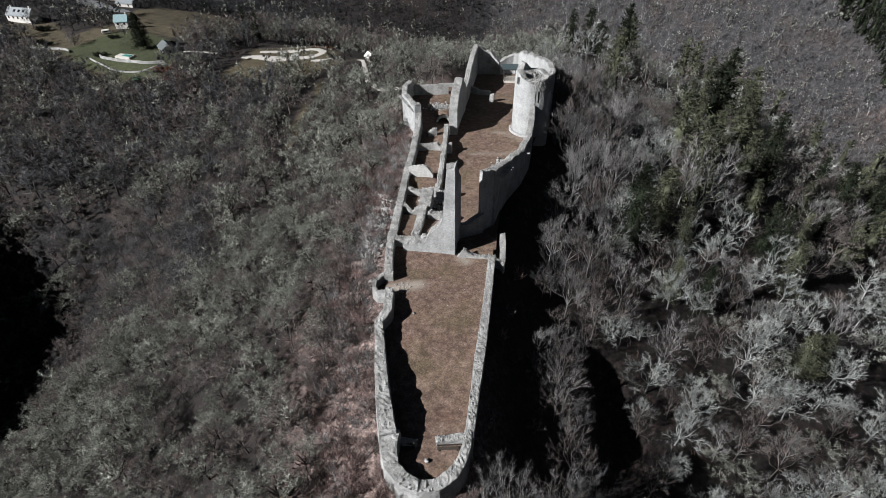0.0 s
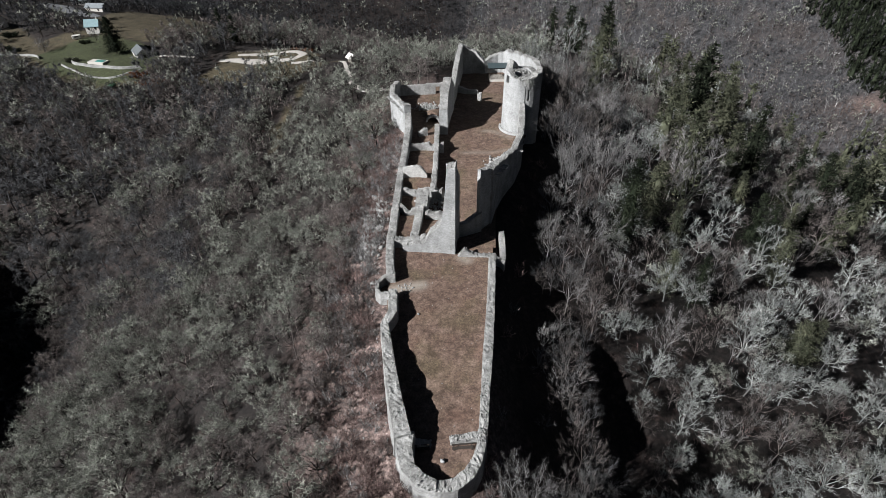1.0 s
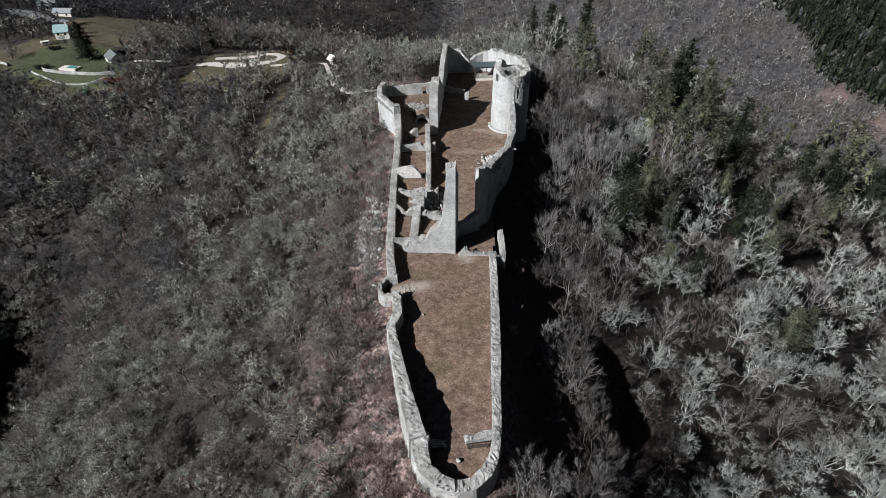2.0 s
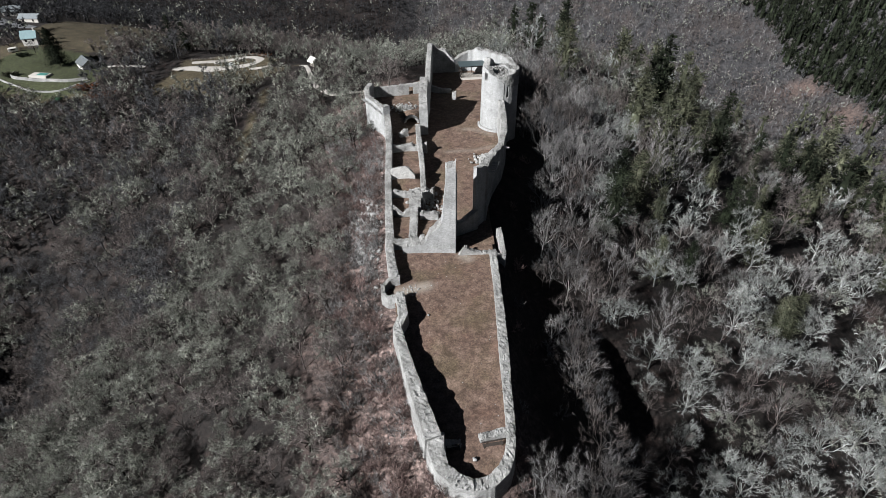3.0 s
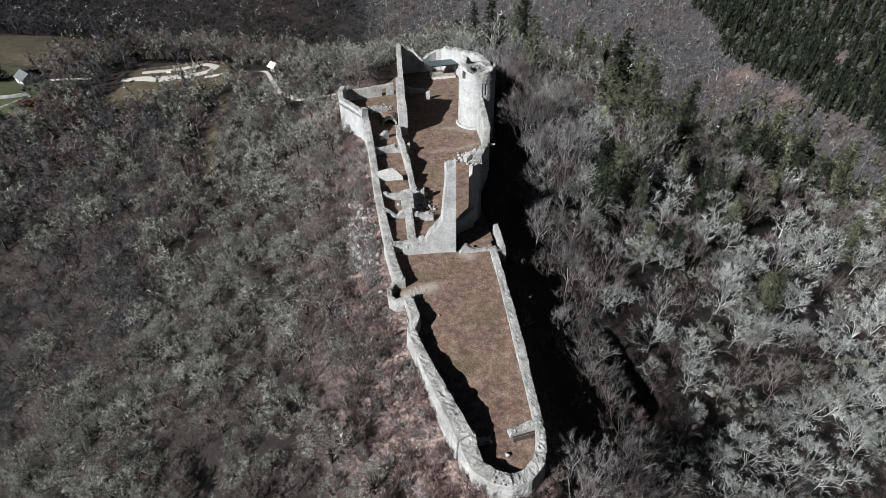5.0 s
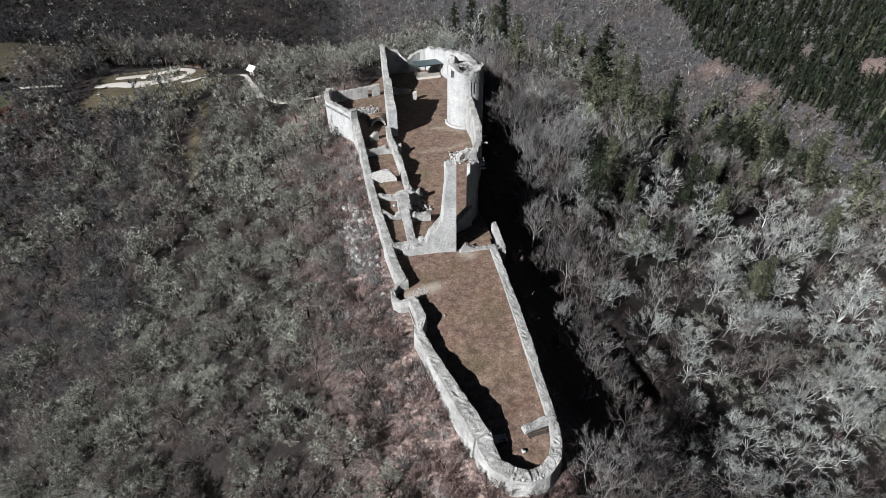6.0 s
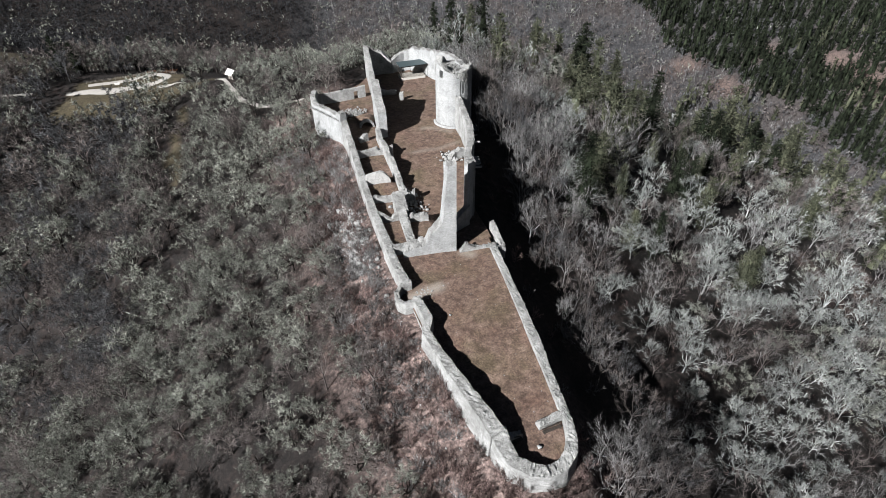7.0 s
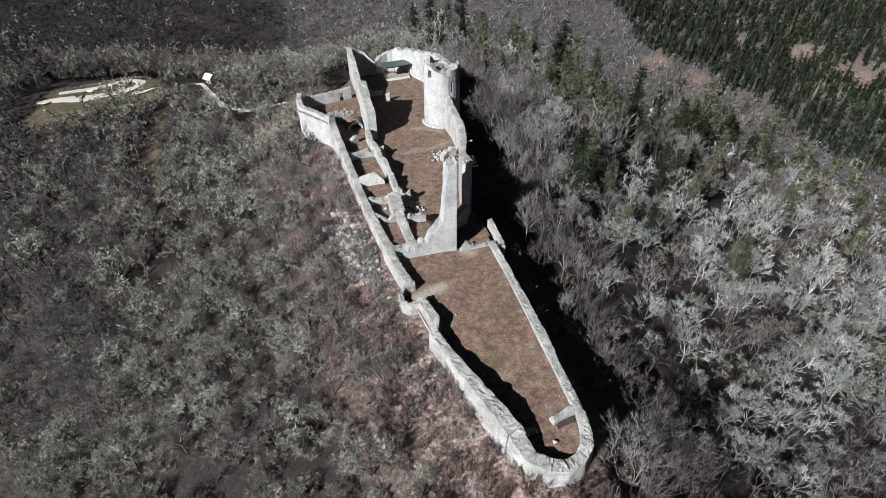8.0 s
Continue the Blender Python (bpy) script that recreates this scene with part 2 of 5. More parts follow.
def land(x, y):
    """The ground's height."""
    x, y = np.asarray(x, float), np.asarray(y, float)
    near = np.maximum(np.maximum(ridge(x, y, CREST), ridge(x, y, SPUR)), ridge(x, y, SHADE_HILL))
    r = np.hypot(x - 10, y - 120)
    hills = -185 + 0.31 * np.maximum(0, r - 360) + 14 * wave(x, y, 120, 1) * np.clip((r - 250) / 300, 0, 1)
    k = 8.0
    z = np.maximum(near, hills) + k * np.log1p(np.exp(-np.abs(near - hills) / k))
    off = np.clip((np.maximum(np.abs(x - 6) - 24, np.abs(y - 118) - 95)) / 40, 0, 1)
    z = z - 5.0 * np.exp(-(near_line(x, y, RAVINE) / 8.0) ** 2)
    return z + 1.6 * wave(x, y, 23, 2) * off + 0.5 * wave(x, y, 7, 3) * np.clip(off * 4, 0, 1)


def land_at(x, y):
    return float(land(np.array([x]), np.array([y]))[0])


def inside(x, y, poly):
    r = np.zeros(np.shape(x), bool)
    for (ax, ay), (bx, by) in zip(poly, poly[1:] + poly[:1]):
        hit = ((ay > y) != (by > y)) & (x < (bx - ax) * (y - ay) / (by - ay + 1e-9) + ax)
        r ^= hit
    return r


def near_line(x, y, pts):
    d = np.full(np.shape(x), 1e9)
    for a, b in zip(pts, pts[1:]):
        dx, dy = b[0] - a[0], b[1] - a[1]
        s = np.clip(((x - a[0]) * dx + (y - a[1]) * dy) / (dx * dx + dy * dy), 0, 1)
        d = np.minimum(d, np.hypot(x - a[0] - s * dx, y - a[1] - s * dy))
    return d


CASTLE = [(-10, 41), (-6, 33.5), (1, 34), (7, 55), (13, 80), (15, 100), (26, 130), (36, 150), (38, 185), (28, 206), (14, 206), (-8, 180), (-13.5, 166), (-8.5, 140), (-11.2, 100), (-14.2, 74), (-12, 62)]
PARKING = [(-112, 300), (-92, 297), (-66, 292), (-55, 303), (-60, 314), (-78, 324), (-108, 321)]
MEADOW = [(-112, 300), (-92, 298), (-62, 292), (-44, 296), (-42, 280), (-62, 268), (-90, 276), (-120, 286)]
VILLAGE = [(-150, 288), (-172, 288), (-205, 305), (-236, 334), (-262, 352), (-300, 385), (-302, 402), (-270, 398), (-240, 362), (-225, 378), (-205, 384), (-188, 366), (-158, 335), (-146, 305)]
FIELD = [(-225, 392), (-196, 366), (-152, 348), (-128, 360), (-118, 420), (-170, 462), (-225, 452)]
FARM = [(-290, 452), (-262, 462), (-228, 440), (-220, 415), (-250, 410), (-278, 432)]
LAWN = [(-148, 291), (-172, 290), (-204, 307), (-228, 335), (-205, 370), (-170, 352), (-152, 322)]
PATH = [(-60, 296), (-46, 284), (-39, 270), (-35, 252), (-33, 240), (-30, 229), (-25, 220.5), (-17, 212.5), (-10, 203), (-7, 196)]
# clearings of bare reddish earth: place and radius
CLEARINGS = [(131, 91, 6), (166, 93, 7), (122, 74, 6), (150, 80, 6), (503, 355, 15), (514, 307, 24), (487, 416, 11), (404, 448, 13), (410, 390, 14)]
RAVINE = [(29.5, 65), (29.5, 55), (26.5, 43.6), (25.5, 32), (26, 22)]
LANE = [(-60, 192), (-62, 214), (-60, 230), (-56, 250)]


def build_ground():
    def axis(fine, mid, step, n):
        a = np.arange(fine, mid, step)
        g = np.cumsum(step * 1.09 ** np.arange(1, n))
        return np.concatenate([(a[0] - g)[::-1], a, a[-1] + g])
    xs, ys = axis(-330, 130, 3.1, 46), axis(0, 440, 3.1, 44)
    gx, gy = np.meshgrid(xs, ys)
    gz = land(gx, gy)
    nx, ny = len(xs), len(ys)
    v = np.stack([gx, gy, gz], -1).reshape(-1, 3)
    i = (np.arange(ny - 1)[:, None] * nx + np.arange(nx - 1)[None]).ravel()
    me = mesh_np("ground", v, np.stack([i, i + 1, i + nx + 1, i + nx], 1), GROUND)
    x, y = v[:, 0], v[:, 1]
    meadow = (inside(x, y, MEADOW) | inside(x, y, PARKING) | inside(x, y, VILLAGE) | (near_line(x, y, LANE) < 1.9) | inside(x, y, FIELD)).astype(np.float32)
    lawn = inside(x, y, LAWN).astype(np.float32)
    me.attributes.new("meadow", "FLOAT", "POINT").data.foreach_set("value", meadow)
    me.attributes.new("lawn", "FLOAT", "POINT").data.foreach_set("value", lawn)
    bare = np.clip(1.35 - near_line(x, y, [(-8, 36), (-11, 60), (-12, 90), (-10, 120), (-9, 142), (-14, 165), (-12, 190)]) / 15, 0, 1)
    hill = np.hypot(x - 10, y - 120) > 330
    scrub = np.where(hill, np.clip((x - 0.12 * y + 60) / 60, 0, 1), 0)
    me.attributes.new("scrub", "FLOAT", "POINT").data.foreach_set("value", scrub.astype(np.float32))
    open_earth = np.zeros(len(x))
    for cx, cy, cr in CLEARINGS:
        open_earth = np.maximum(open_earth, np.clip(2.2 - 1.2 * np.hypot(x - cx, y - cy) / cr, 0, 1))
    me.attributes.new("earth", "FLOAT", "POINT").data.foreach_set("value", open_earth.astype(np.float32))
    me.attributes.new("bare", "FLOAT", "POINT").data.foreach_set("value", bare.astype(np.float32))
    me.polygons.foreach_set("use_smooth", np.ones(len(me.polygons), bool))
    tagged(new("ground", me), "wooded hillside covered in brown leaf litter, darkened for tree shade", "ground", kind="structure")


build_ground()


# ---- ruined masonry ----
def ruin(name, pts, bottom, top, thick, label, jag=0.22, step=0.45, side=0.0, mat=None, cols=4, parent=None, closed=False, batter=0.0, rubble=True, slots=()):
    """A broken wall along pts. bottom and top: heights at each of them. side: 0 the line is the middle, 1 the wall lies to its left.
    slots: (from, to, low, high) in metres along the wall, holes that go through it."""
    rnd = random.Random(len(name) * 31 + int(abs(pts[0][0]) * 17 + abs(pts[0][1]) * 13 + top[0] * 7))
    P = np.array(pts, float)
    seg = np.hypot(*np.diff(P, axis=0).T)
    at = np.concatenate([[0], np.cumsum(seg)])
    n = max(3, int(at[-1] / step) + 1)
    s = np.linspace(0, at[-1], n)
    x, y = np.interp(s, at, P[:, 0]), np.interp(s, at, P[:, 1])
    zb, zt = np.interp(s, at, bottom), np.interp(s, at, top)
    knots = np.arange(0, at[-1] + 3.2, 1.1)
    knots = knots + np.array([rnd.uniform(-0.4, 0.4) for _ in knots])
    chips = np.array([rnd.uniform(-1.0, 0.7) for _ in knots])
    stepped = chips[np.clip(np.searchsorted(knots, s), 0, len(knots) - 1)]
    zt = zt + (0.5 * stepped + 0.5 * np.interp(s, knots, chips)) * max(0.0, jag - 0.05) * 1.45
    chip = min(jag, 0.15)
    th = np.interp(s, at, thick) if np.ndim(thick) else np.full(n, float(thick))
    tx, ty = np.gradient(x), np.gradient(y)
    l = np.hypot(tx, ty)
    nx, ny = -ty / l, tx / l
    tall = float(np.max(zt - zb))
    rough = 0.02 if mat is ASHLAR else 0.035
    rows = max(5, min(24, int(tall / 0.6)))
    prof = []
    for i in range(n):
        ring = []
        lo, hi = (-0.5, 0.5) if side == 0 else (0.0, 1.0)
        edge_l, edge_r = zt[i] + rnd.uniform(-chip, chip * 0.5), zt[i] + rnd.uniform(-chip, chip * 0.5)
        def col(off, z0, z1, up, out):
            pts_ = []
            for k in range(rows + 1):
                u = k / rows
                z = max(z0 + 0.01 * k, min(z0 + tall * u, z1 - 0.02 * (rows - k)))
                w = rnd.uniform(-rough, rough) + out * batter * max(0.0, z1 - z)
                o = off * th[i] + w
                pts_.append((x[i] + nx[i] * o, y[i] + ny[i] * o, z))
            return pts_ if up else pts_[::-1]
        ring += col(lo, zb[i], edge_l, True, -1)
        for c in range(1, cols):
            o = (lo + (hi - lo) * c / cols) * th[i] + rnd.uniform(-0.08, 0.08)
            ring.append((x[i] + nx[i] * o, y[i] + ny[i] * o, zt[i] + rnd.uniform(-chip * 0.6, chip)))
        ring += col(hi, zb[i], edge_r, False, 1)
        prof.append(ring)
    m = len(prof[0])
    V = np.array(prof).reshape(-1, 3)
    F, cut = [], []
    for i in range(n - 1):
        mid = (s[i] + s[i + 1]) / 2
        for k in range(m - 1):
            a, b = i * m + k, (i + 1) * m + k
            if slots:
                z = (V[a][2] + V[a + 1][2]) / 2
                if any(p <= mid <= q and lo_ <= z <= hi_ for p, q, lo_, hi_ in slots) and (k < rows or k >= m - 1 - rows):
                    cut.append((i, k))
                    continue
            F.append((a, b, b + 1, a + 1))
    for i, k in cut:                                   # reveals of the holes
        a, b = i * m + k, (i + 1) * m + k
        o = m - 2 - k
        c, d = i * m + o, (i + 1) * m + o
        if k < rows:
            for (p, q, pp, qq), (ni, nk) in (((a, b, c + 1, d + 1), (i, k - 1)), ((a + 1, b + 1, c, d), (i, k + 1)), ((a, a + 1, c + 1, c), (i - 1, k)), ((b, b + 1, d + 1, d), (i + 1, k))):
                if (ni, nk) not in cut:
                    F.append((p, q, qq, pp) if ni == i else (p, q, qq, pp))
    bm = bmesh.new()
    vs = [bm.verts.new(v) for v in V]
    for f in F:
        try:
            bm.faces.new([vs[j] for j in f])
        except ValueError:
            pass
    if not closed:
        for base in (0, (n - 1) * m):
            for k in range(m // 2):
                q = [base + k, base + k + 1, base + m - 2 - k, base + m - 1 - k]
                if len(set(q)) == 4:
                    try:
                        bm.faces.new([vs[j] for j in q])
                    except ValueError:
                        pass
                elif len(set(q)) == 3:
                    bm.faces.new([vs[j] for j in dict.fromkeys(q)])
    bmesh.ops.recalc_face_normals(bm, faces=bm.faces)
    me = bpy.data.meshes.new(name)
    bm.to_mesh(me)
    bm.free()
    me.materials.append(mat or STONE)
    me.materials.append(CORE if rubble else RUBBLE)
    for p in me.polygons:
        if p.normal.z > 0.45:
            p.material_index = 1
    ob = new(name, me)
    if parent:
        ob.parent = parent
    else:
        tagged(ob, label, "ruined wall", kind="structure")
    if rubble:
        q = []
        for i in range(n):
            for _ in range(int(9 * (at[-1] / (n - 1)) / 0.45) + 3):
                if rnd.random() < 0.8:
                    o = (rnd.uniform(-0.48, 0.48) + (0 if side == 0 else 0.5)) * th[i]
                    q.append((x[i] + nx[i] * o + rnd.uniform(-0.2, 0.2) * tx[i], y[i] + ny[i] * o + rnd.uniform(-0.2, 0.2) * ty[i], zt[i] + rnd.uniform(-0.1, 0.05), 0.04 + 0.10 * rnd.random() ** 2))
        v, f = stones(q, rnd)
        t = part_np("coping_rubble", v, f, RUBBLE, ob, "loose grey stones along the broken wall top")
        t["kind"] = "stuff"
    return ob


CUBE = np.array([(-1, -1, -1), (1, -1, -1), (1, 1, -1), (-1, 1, -1), (-1, -1, 1), (1, -1, 1), (1, 1, 1), (-1, 1, 1)], float)
CUBE_F = np.array([(0, 3, 2, 1), (4, 5, 6, 7), (0, 1, 5, 4), (1, 2, 6, 5), (2, 3, 7, 6), (3, 0, 4, 7)])


def stones(rows, rnd):
    """Rough stones, each a knocked-about block: x, y, z, half size."""
    V, F = [], []
    for i, (x, y, z, r) in enumerate(rows):
        a = rnd.uniform(0, 6.28)
        c = CUBE * np.array([r * rnd.uniform(0.8, 1.4), r * rnd.uniform(0.6, 1.0), r * rnd.uniform(0.5, 0.9)])
        c = c * np.array([[rnd.uniform(0.65, 1.05) for _ in range(3)] for _ in range(8)])
        ca, sa = math.cos(a), math.sin(a)
        c = c @ np.array([(ca, sa, 0), (-sa, ca, 0), (0, 0, 1)])
        V.append(c + (x, y, z))
        F.append(CUBE_F + 8 * i)
    return np.concatenate(V), np.concatenate(F)


# ---- the castle: floors of the lower and the upper yard ----
def yard_height(y):
    return float(np.interp(y, [34, 42, 62, 88, 96, 140, 185, 205], [-1.3, -1.1, 0.0, 0.0, -1.2, -2.2, -4.6, -6.0]))


def build_yard(name, label, rows):
    """rows: y, west edge, east edge."""
    ys = np.arange(rows[0][0], rows[-1][0] + 0.1, 0.8)
    w, e = np.interp(ys, [r[0] for r in rows], [r[1] for r in rows]), np.interp(ys, [r[0] for r in rows], [r[2] for r in rows])
    k = 26
    u = np.linspace(0, 1, k)
    gx = w[:, None] + (e - w)[:, None] * u[None]
    gy = np.repeat(ys[:, None], k, 1)
    gz = np.array([yard_height(q) for q in ys])[:, None] + 0.07 * wave(gx, gy, 4.1, 5) + 0.03 * wave(gx, gy, 1.7, 6)
    gz += 1.1 * np.clip(2.2 - gx, 0, 1) * np.clip(gy - 86.5, 0, 1) * np.clip((99.5 - gy) / 2, 0, 1)
    gz += 1.0 * np.clip(-0.6 - gx, 0, 1) * np.clip((gy - 108.5) / 5.5, 0, 1) * np.clip(115.6 - gy, 0, 1)
    v = np.stack([gx, gy, gz], -1).reshape(-1, 3)
    i = (np.arange(len(ys) - 1)[:, None] * k + np.arange(k - 1)[None]).ravel()
    me = mesh_np(name, v, np.stack([i, i + 1, i + k + 1, i + k], 1), YARD)
    x, y = v[:, 0], v[:, 1]
    worn = np.clip(1.2 - near_line(x, y, [(-10, 73.8), (-7.5, 74.3), (-4.6, 74.8)]) / 1.5, 0, 1) * 0.85
    worn = np.maximum(worn, np.clip(1.1 - near_line(x, y, [(3.5, 82.3), (4.6, 81.2)]) / 1.4, 0, 1) * 0.7)
    worn = np.maximum(worn, np.clip(1.1 - near_line(x, y, [(15, 141), (18, 140), (22, 136)]) / 1.3, 0, 1) * 0.45)
    worn = np.maximum(worn, np.clip(1.1 - near_line(x, y, [(8, 128), (15, 127.5), (21, 129)]) / 1.2, 0, 1) * 0.35)
    me.attributes.new("gravel", "FLOAT", "POINT").data.foreach_set("value", worn.astype(np.float32))
    me.polygons.foreach_set("use_smooth", np.ones(len(me.polygons), bool))
    tagged(new(name, me), label, "yard", kind="structure")


build_yard("floor_lower_yard", "brown dry grass of the long lower courtyard", [(36.5, -5.5, 0), (38.5, -8.3, 1.6), (42, -8.7, 3), (60, -10.8, 6), (85.5, -10.8, 10.2)])
build_yard("floor_upper_yard", "brown dry grass of the upper courtyard", [(84.8, -10.6, 10.6), (95, -10.2, 12), (105, -9.8, 14), (115, -9, 19.5), (130, -7.6, 24), (142, -7.0, 28), (150, -8, 31), (163, -11, 33), (173, -9, 34), (186, 8, 33.0), (193.4, 12.6, 28.4)])

bm = bmesh.new()
bmesh.ops.create_grid(bm, x_segments=6, y_segments=6, size=1.0, matrix=Matrix.Translation((-10.9, 74.1, -0.45)) @ Matrix.Diagonal((1.6, 1.75, 1, 1)))
for v in bm.verts:
    v.co.z += 0.05 * math.sin(v.co.x * 5 + v.co.y * 7)
me = bpy.data.meshes.new("floor_postern")
bm.to_mesh(me)
bm.free()
me.materials.append(YARD)
tagged(new("floor_postern", me), "trodden earth floor of the small postern turret", "floor", kind="structure")

# ---- the castle: walls ----
ruin("wall_west_lower", [(-9.7, 72.2), (-9.7, 66.0), (-11.0, 63.6), (-10.5, 59.5), (-9.9, 54), (-9.2, 49), (-8.5, 45), (-8.0, 42.5)],
     [-3.2] * 5 + [-4, -5, -5.2], [1.7, 2.3, 2.3, 1.9, 2.3, 2.7, 2.5, 1.9], [1.5, 1.5, 1.3, 1.5, 1.8, 2.0, 2.2, 2.4], "tall grey limestone curtain wall with a ragged top", batter=0.07)
ruin("wall_west_middle", [(-10.4, 88), (-10.5, 81.5), (-10.2, 76.2)], [-3.5, -3.5, -3], [2.0, 2.0, 1.7], 1.5, "grey limestone curtain wall beside the postern", batter=0.05)
ruin("wall_postern_turret", [(-9.4, 76.3), (-11.4, 76.2), (-12.6, 75.0), (-12.7, 73.2), (-11.9, 71.9), (-10.3, 71.6)], [-3.5, -4.5, -5, -5, -4.5, -3.5], [1.7, 1.5, 1.3, 1.2, 1.2, 1.5], 0.7, "small rounded turret wall at the postern", step=0.3, batter=0.04)
ruin("wall_east_lower", [(9.6, 82.6), (8.2, 73), (7.1, 66), (5.4, 56.2), (4.5, 51), (3.2, 43.2)], [-6, -6, -6, -6, -6, -6], [0.6, 0.55, 0.5, 0.6, 0.1, -0.3], [1.35, 1.4, 1.5, 1.6, 1.35, 1.3], "low eastern parapet wall of broken limestone", jag=0.18)
ruin("wall_bastion", [(-7.6, 43.4), (-7.9, 41.0), (-7.4, 38.6), (-5.9, 36.8), (-3.8, 35.9), (-1.4, 36.1), (0.7, 37.4), (2.0, 39.5), (2.9, 42.0), (3.1, 44)],
     [-5, -5.5, -6, -6.5, -6.5, -6.5, -6.5, -6, -6, -6], [1.8, 1.2, 0.8, 0.6, 0.3, 0.2, 0.2, 0.1, 0.1, -0.1], [2.4, 2.2, 1.9, 1.9, 1.8, 1.7, 1.7, 1.4, 1.2, 1.0], "rounded bastion wall at the castle's tip", batter=0.07, step=0.35)
ruin("wall_bench_east", [(-1.5, 42.9), (2.8, 43.2)], [-1.6, -1.6], [-0.15, 0.0], 1.1, "low broken cross wall behind a bench", step=0.3)
ruin("wall_bench_west", [(-7.2, 42.6), (-4.2, 42.7)], [-1.6, -1.6], [0.3, -0.5], 1.0, "short broken cross wall against the curtain", step=0.3)
ruin("wall_yard_north", [(2.9, 83.0), (4.2, 82.8), (5.2, 82.7), (9.4, 82.2)], [-1] * 4, [0.3, 1.7, 0.9, 0.5], 0.9, "low ragged wall between the yards", step=0.3, jag=0.3)
ruin("wall_east_corner", [(9.2, 82.0), (10.6, 81.4), (11.9, 80.8)], [-5, -6, -6], [0.4, 0.2, -0.4], 1.0, "broken corner wall above the slope", step=0.3)
ruin("wall_east_return", [(11.6, 81.6), (12.0, 84.8), (12.2, 88.2)], [-6, -6, -6], [0.1, 0.5, 1.2], 1.1, "broken return wall above the slope", step=0.3, jag=0.35)

ruin("wall_keep_front", [(-8.0, 85.0), (-7.0, 84.9), (-3.8, 84.4), (-2.6, 84.2), (-1.2, 84.0), (-0.2, 83.85), (0.0, 83.82), (0.25, 83.8), (0.85, 83.7), (2.35, 83.4)],
     [-2] * 10, [1.0, 1.9, 2.3, 4.6, 6.2, 7.2, 9.0, 12.0, 19.4, 19.8], [1.4, 1.6, 2.2, 2.4, 2.4, 2.4, 2.4, 2.4, 2.4, 2.4], "tall broken stump of the keep's front wall", side=1, mat=ASHLAR, step=0.3, batter=0.005, jag=0.3)
ruin("wall_keep_side", [(2.2, 85.6), (2.8, 87.0), (3.4, 88.4), (3.7, 89.4)], [-3, -3, -3, -3], [19.0, 18.0, 15.5, 14.2], 1.4, "oblique side wall of the keep stump", side=1, mat=ASHLAR, step=0.3, jag=0.3)
ruin("wall_keep_spur", [(7.9, 91.2), (9.0, 92.5), (10.5, 94.2)], [-6, -6, -6], [14.4, 13.8, 12.8], [0.7, 1.1, 1.3], "high broken corner of the keep", side=1, mat=ASHLAR, step=0.35, jag=0.3)
ruin("wall_keep_rear", [(3.4, 89.6), (5.6, 90.5), (8.2, 91.6)], [-3, -3, -3], [2.8, 3.3, 4.2], 1.3, "ragged rear wall of the keep", jag=0.35)
ruin("wall_keep_flank", [(1.6, 86.2), (1.8, 87.6), (2.2, 89)], [-2, -2, -2], [4.5, 4.2, 3.6], 1.2, "broken side wall of the keep")
ruin("wall_east_upper", [(10.0, 94.6), (11.8, 100), (14, 105.5), (18.6, 114), (21.6, 122), (23.6, 131), (24.4, 137)], [-7, -7, -7, -7, -7, -7, -7], [12.6, 10.5, 8.2, 6.6, 6.2, 6.2, 7.6], [2.0, 1.7, 1.5, 1.5, 1.5, 1.5, 1.5], "high eastern curtain wall with a ragged crest", jag=0.3)
ruin("wall_east_stub", [(15.2, 119.8), (17.0, 120.6), (19.4, 120.8)], [-2.5, -2.5, -2.5], [-0.2, 0.6, 1.0], 1.4, "tumbled stub of a cross wall", jag=0.5, step=0.3)

ruin("wall_west_upper", [(-10.2, 87.6), (-9.8, 96), (-9.4, 103), (-8.7, 113), (-8.0, 120), (-7.2, 129), (-6.4, 140), (-6.3, 145)], [-5, -5, -5, -5, -5, -5, -6, -6], [2.0, 1.2, 0.6, 0.6, 0.6, 0.5, 1.0, 3.2], [1.7, 1.6, 1.5, 1.5, 1.6, 1.6, 1.6, 1.6], "upper western curtain wall of grey rubble", batter=0.05, jag=0.3)
ruin("wall_room_front", [(-10, 87.2), (-7, 87.0), (-3.4, 86.6)], [-2, -2, -2], [2.0, 1.9, 2.3], 1.5, "front wall of the ruined rooms", jag=0.4, step=0.35)
ruin("wall_room_middle", [(-5.6, 87.5), (-4.8, 93), (-4.1, 98.4)], [-2, -2, -2], [1.9, 1.6, 1.6], 1.7, "thick dividing wall between ruined rooms", jag=0.4, step=0.35)
ruin("wall_room_block", [(-4.0, 98.4), (-3.2, 104.4)], [-2, -2], [1.8, 2.2], 2.6, "broad masonry block among the ruined rooms", jag=0.4, step=0.35)
ruin("wall_room_cross", [(-8.7, 101.6), (-7, 98.8), (-4.8, 98.8)], [-2.2, -2, -2], [0.9, 0.4, 0.9], 0.9, "thin angled wall of a ruined room", jag=0.55, step=0.3)
ruin("wall_room_east", [(-3.0, 96.6), (0.8, 95.6)], [-2, -2], [1.4, 1.5], 1.4, "short room wall with a broken top", step=0.3, jag=0.4)
ruin("wall_room_rubble", [(-8, 108.4), (-5, 107.6), (-2, 107.0), (1.2, 105.6)], [-2.2] * 4, [0.2, 0.0, 1.0, 1.2], 1.2, "tumbled cross wall of a ruined room", jag=0.6, step=0.3)
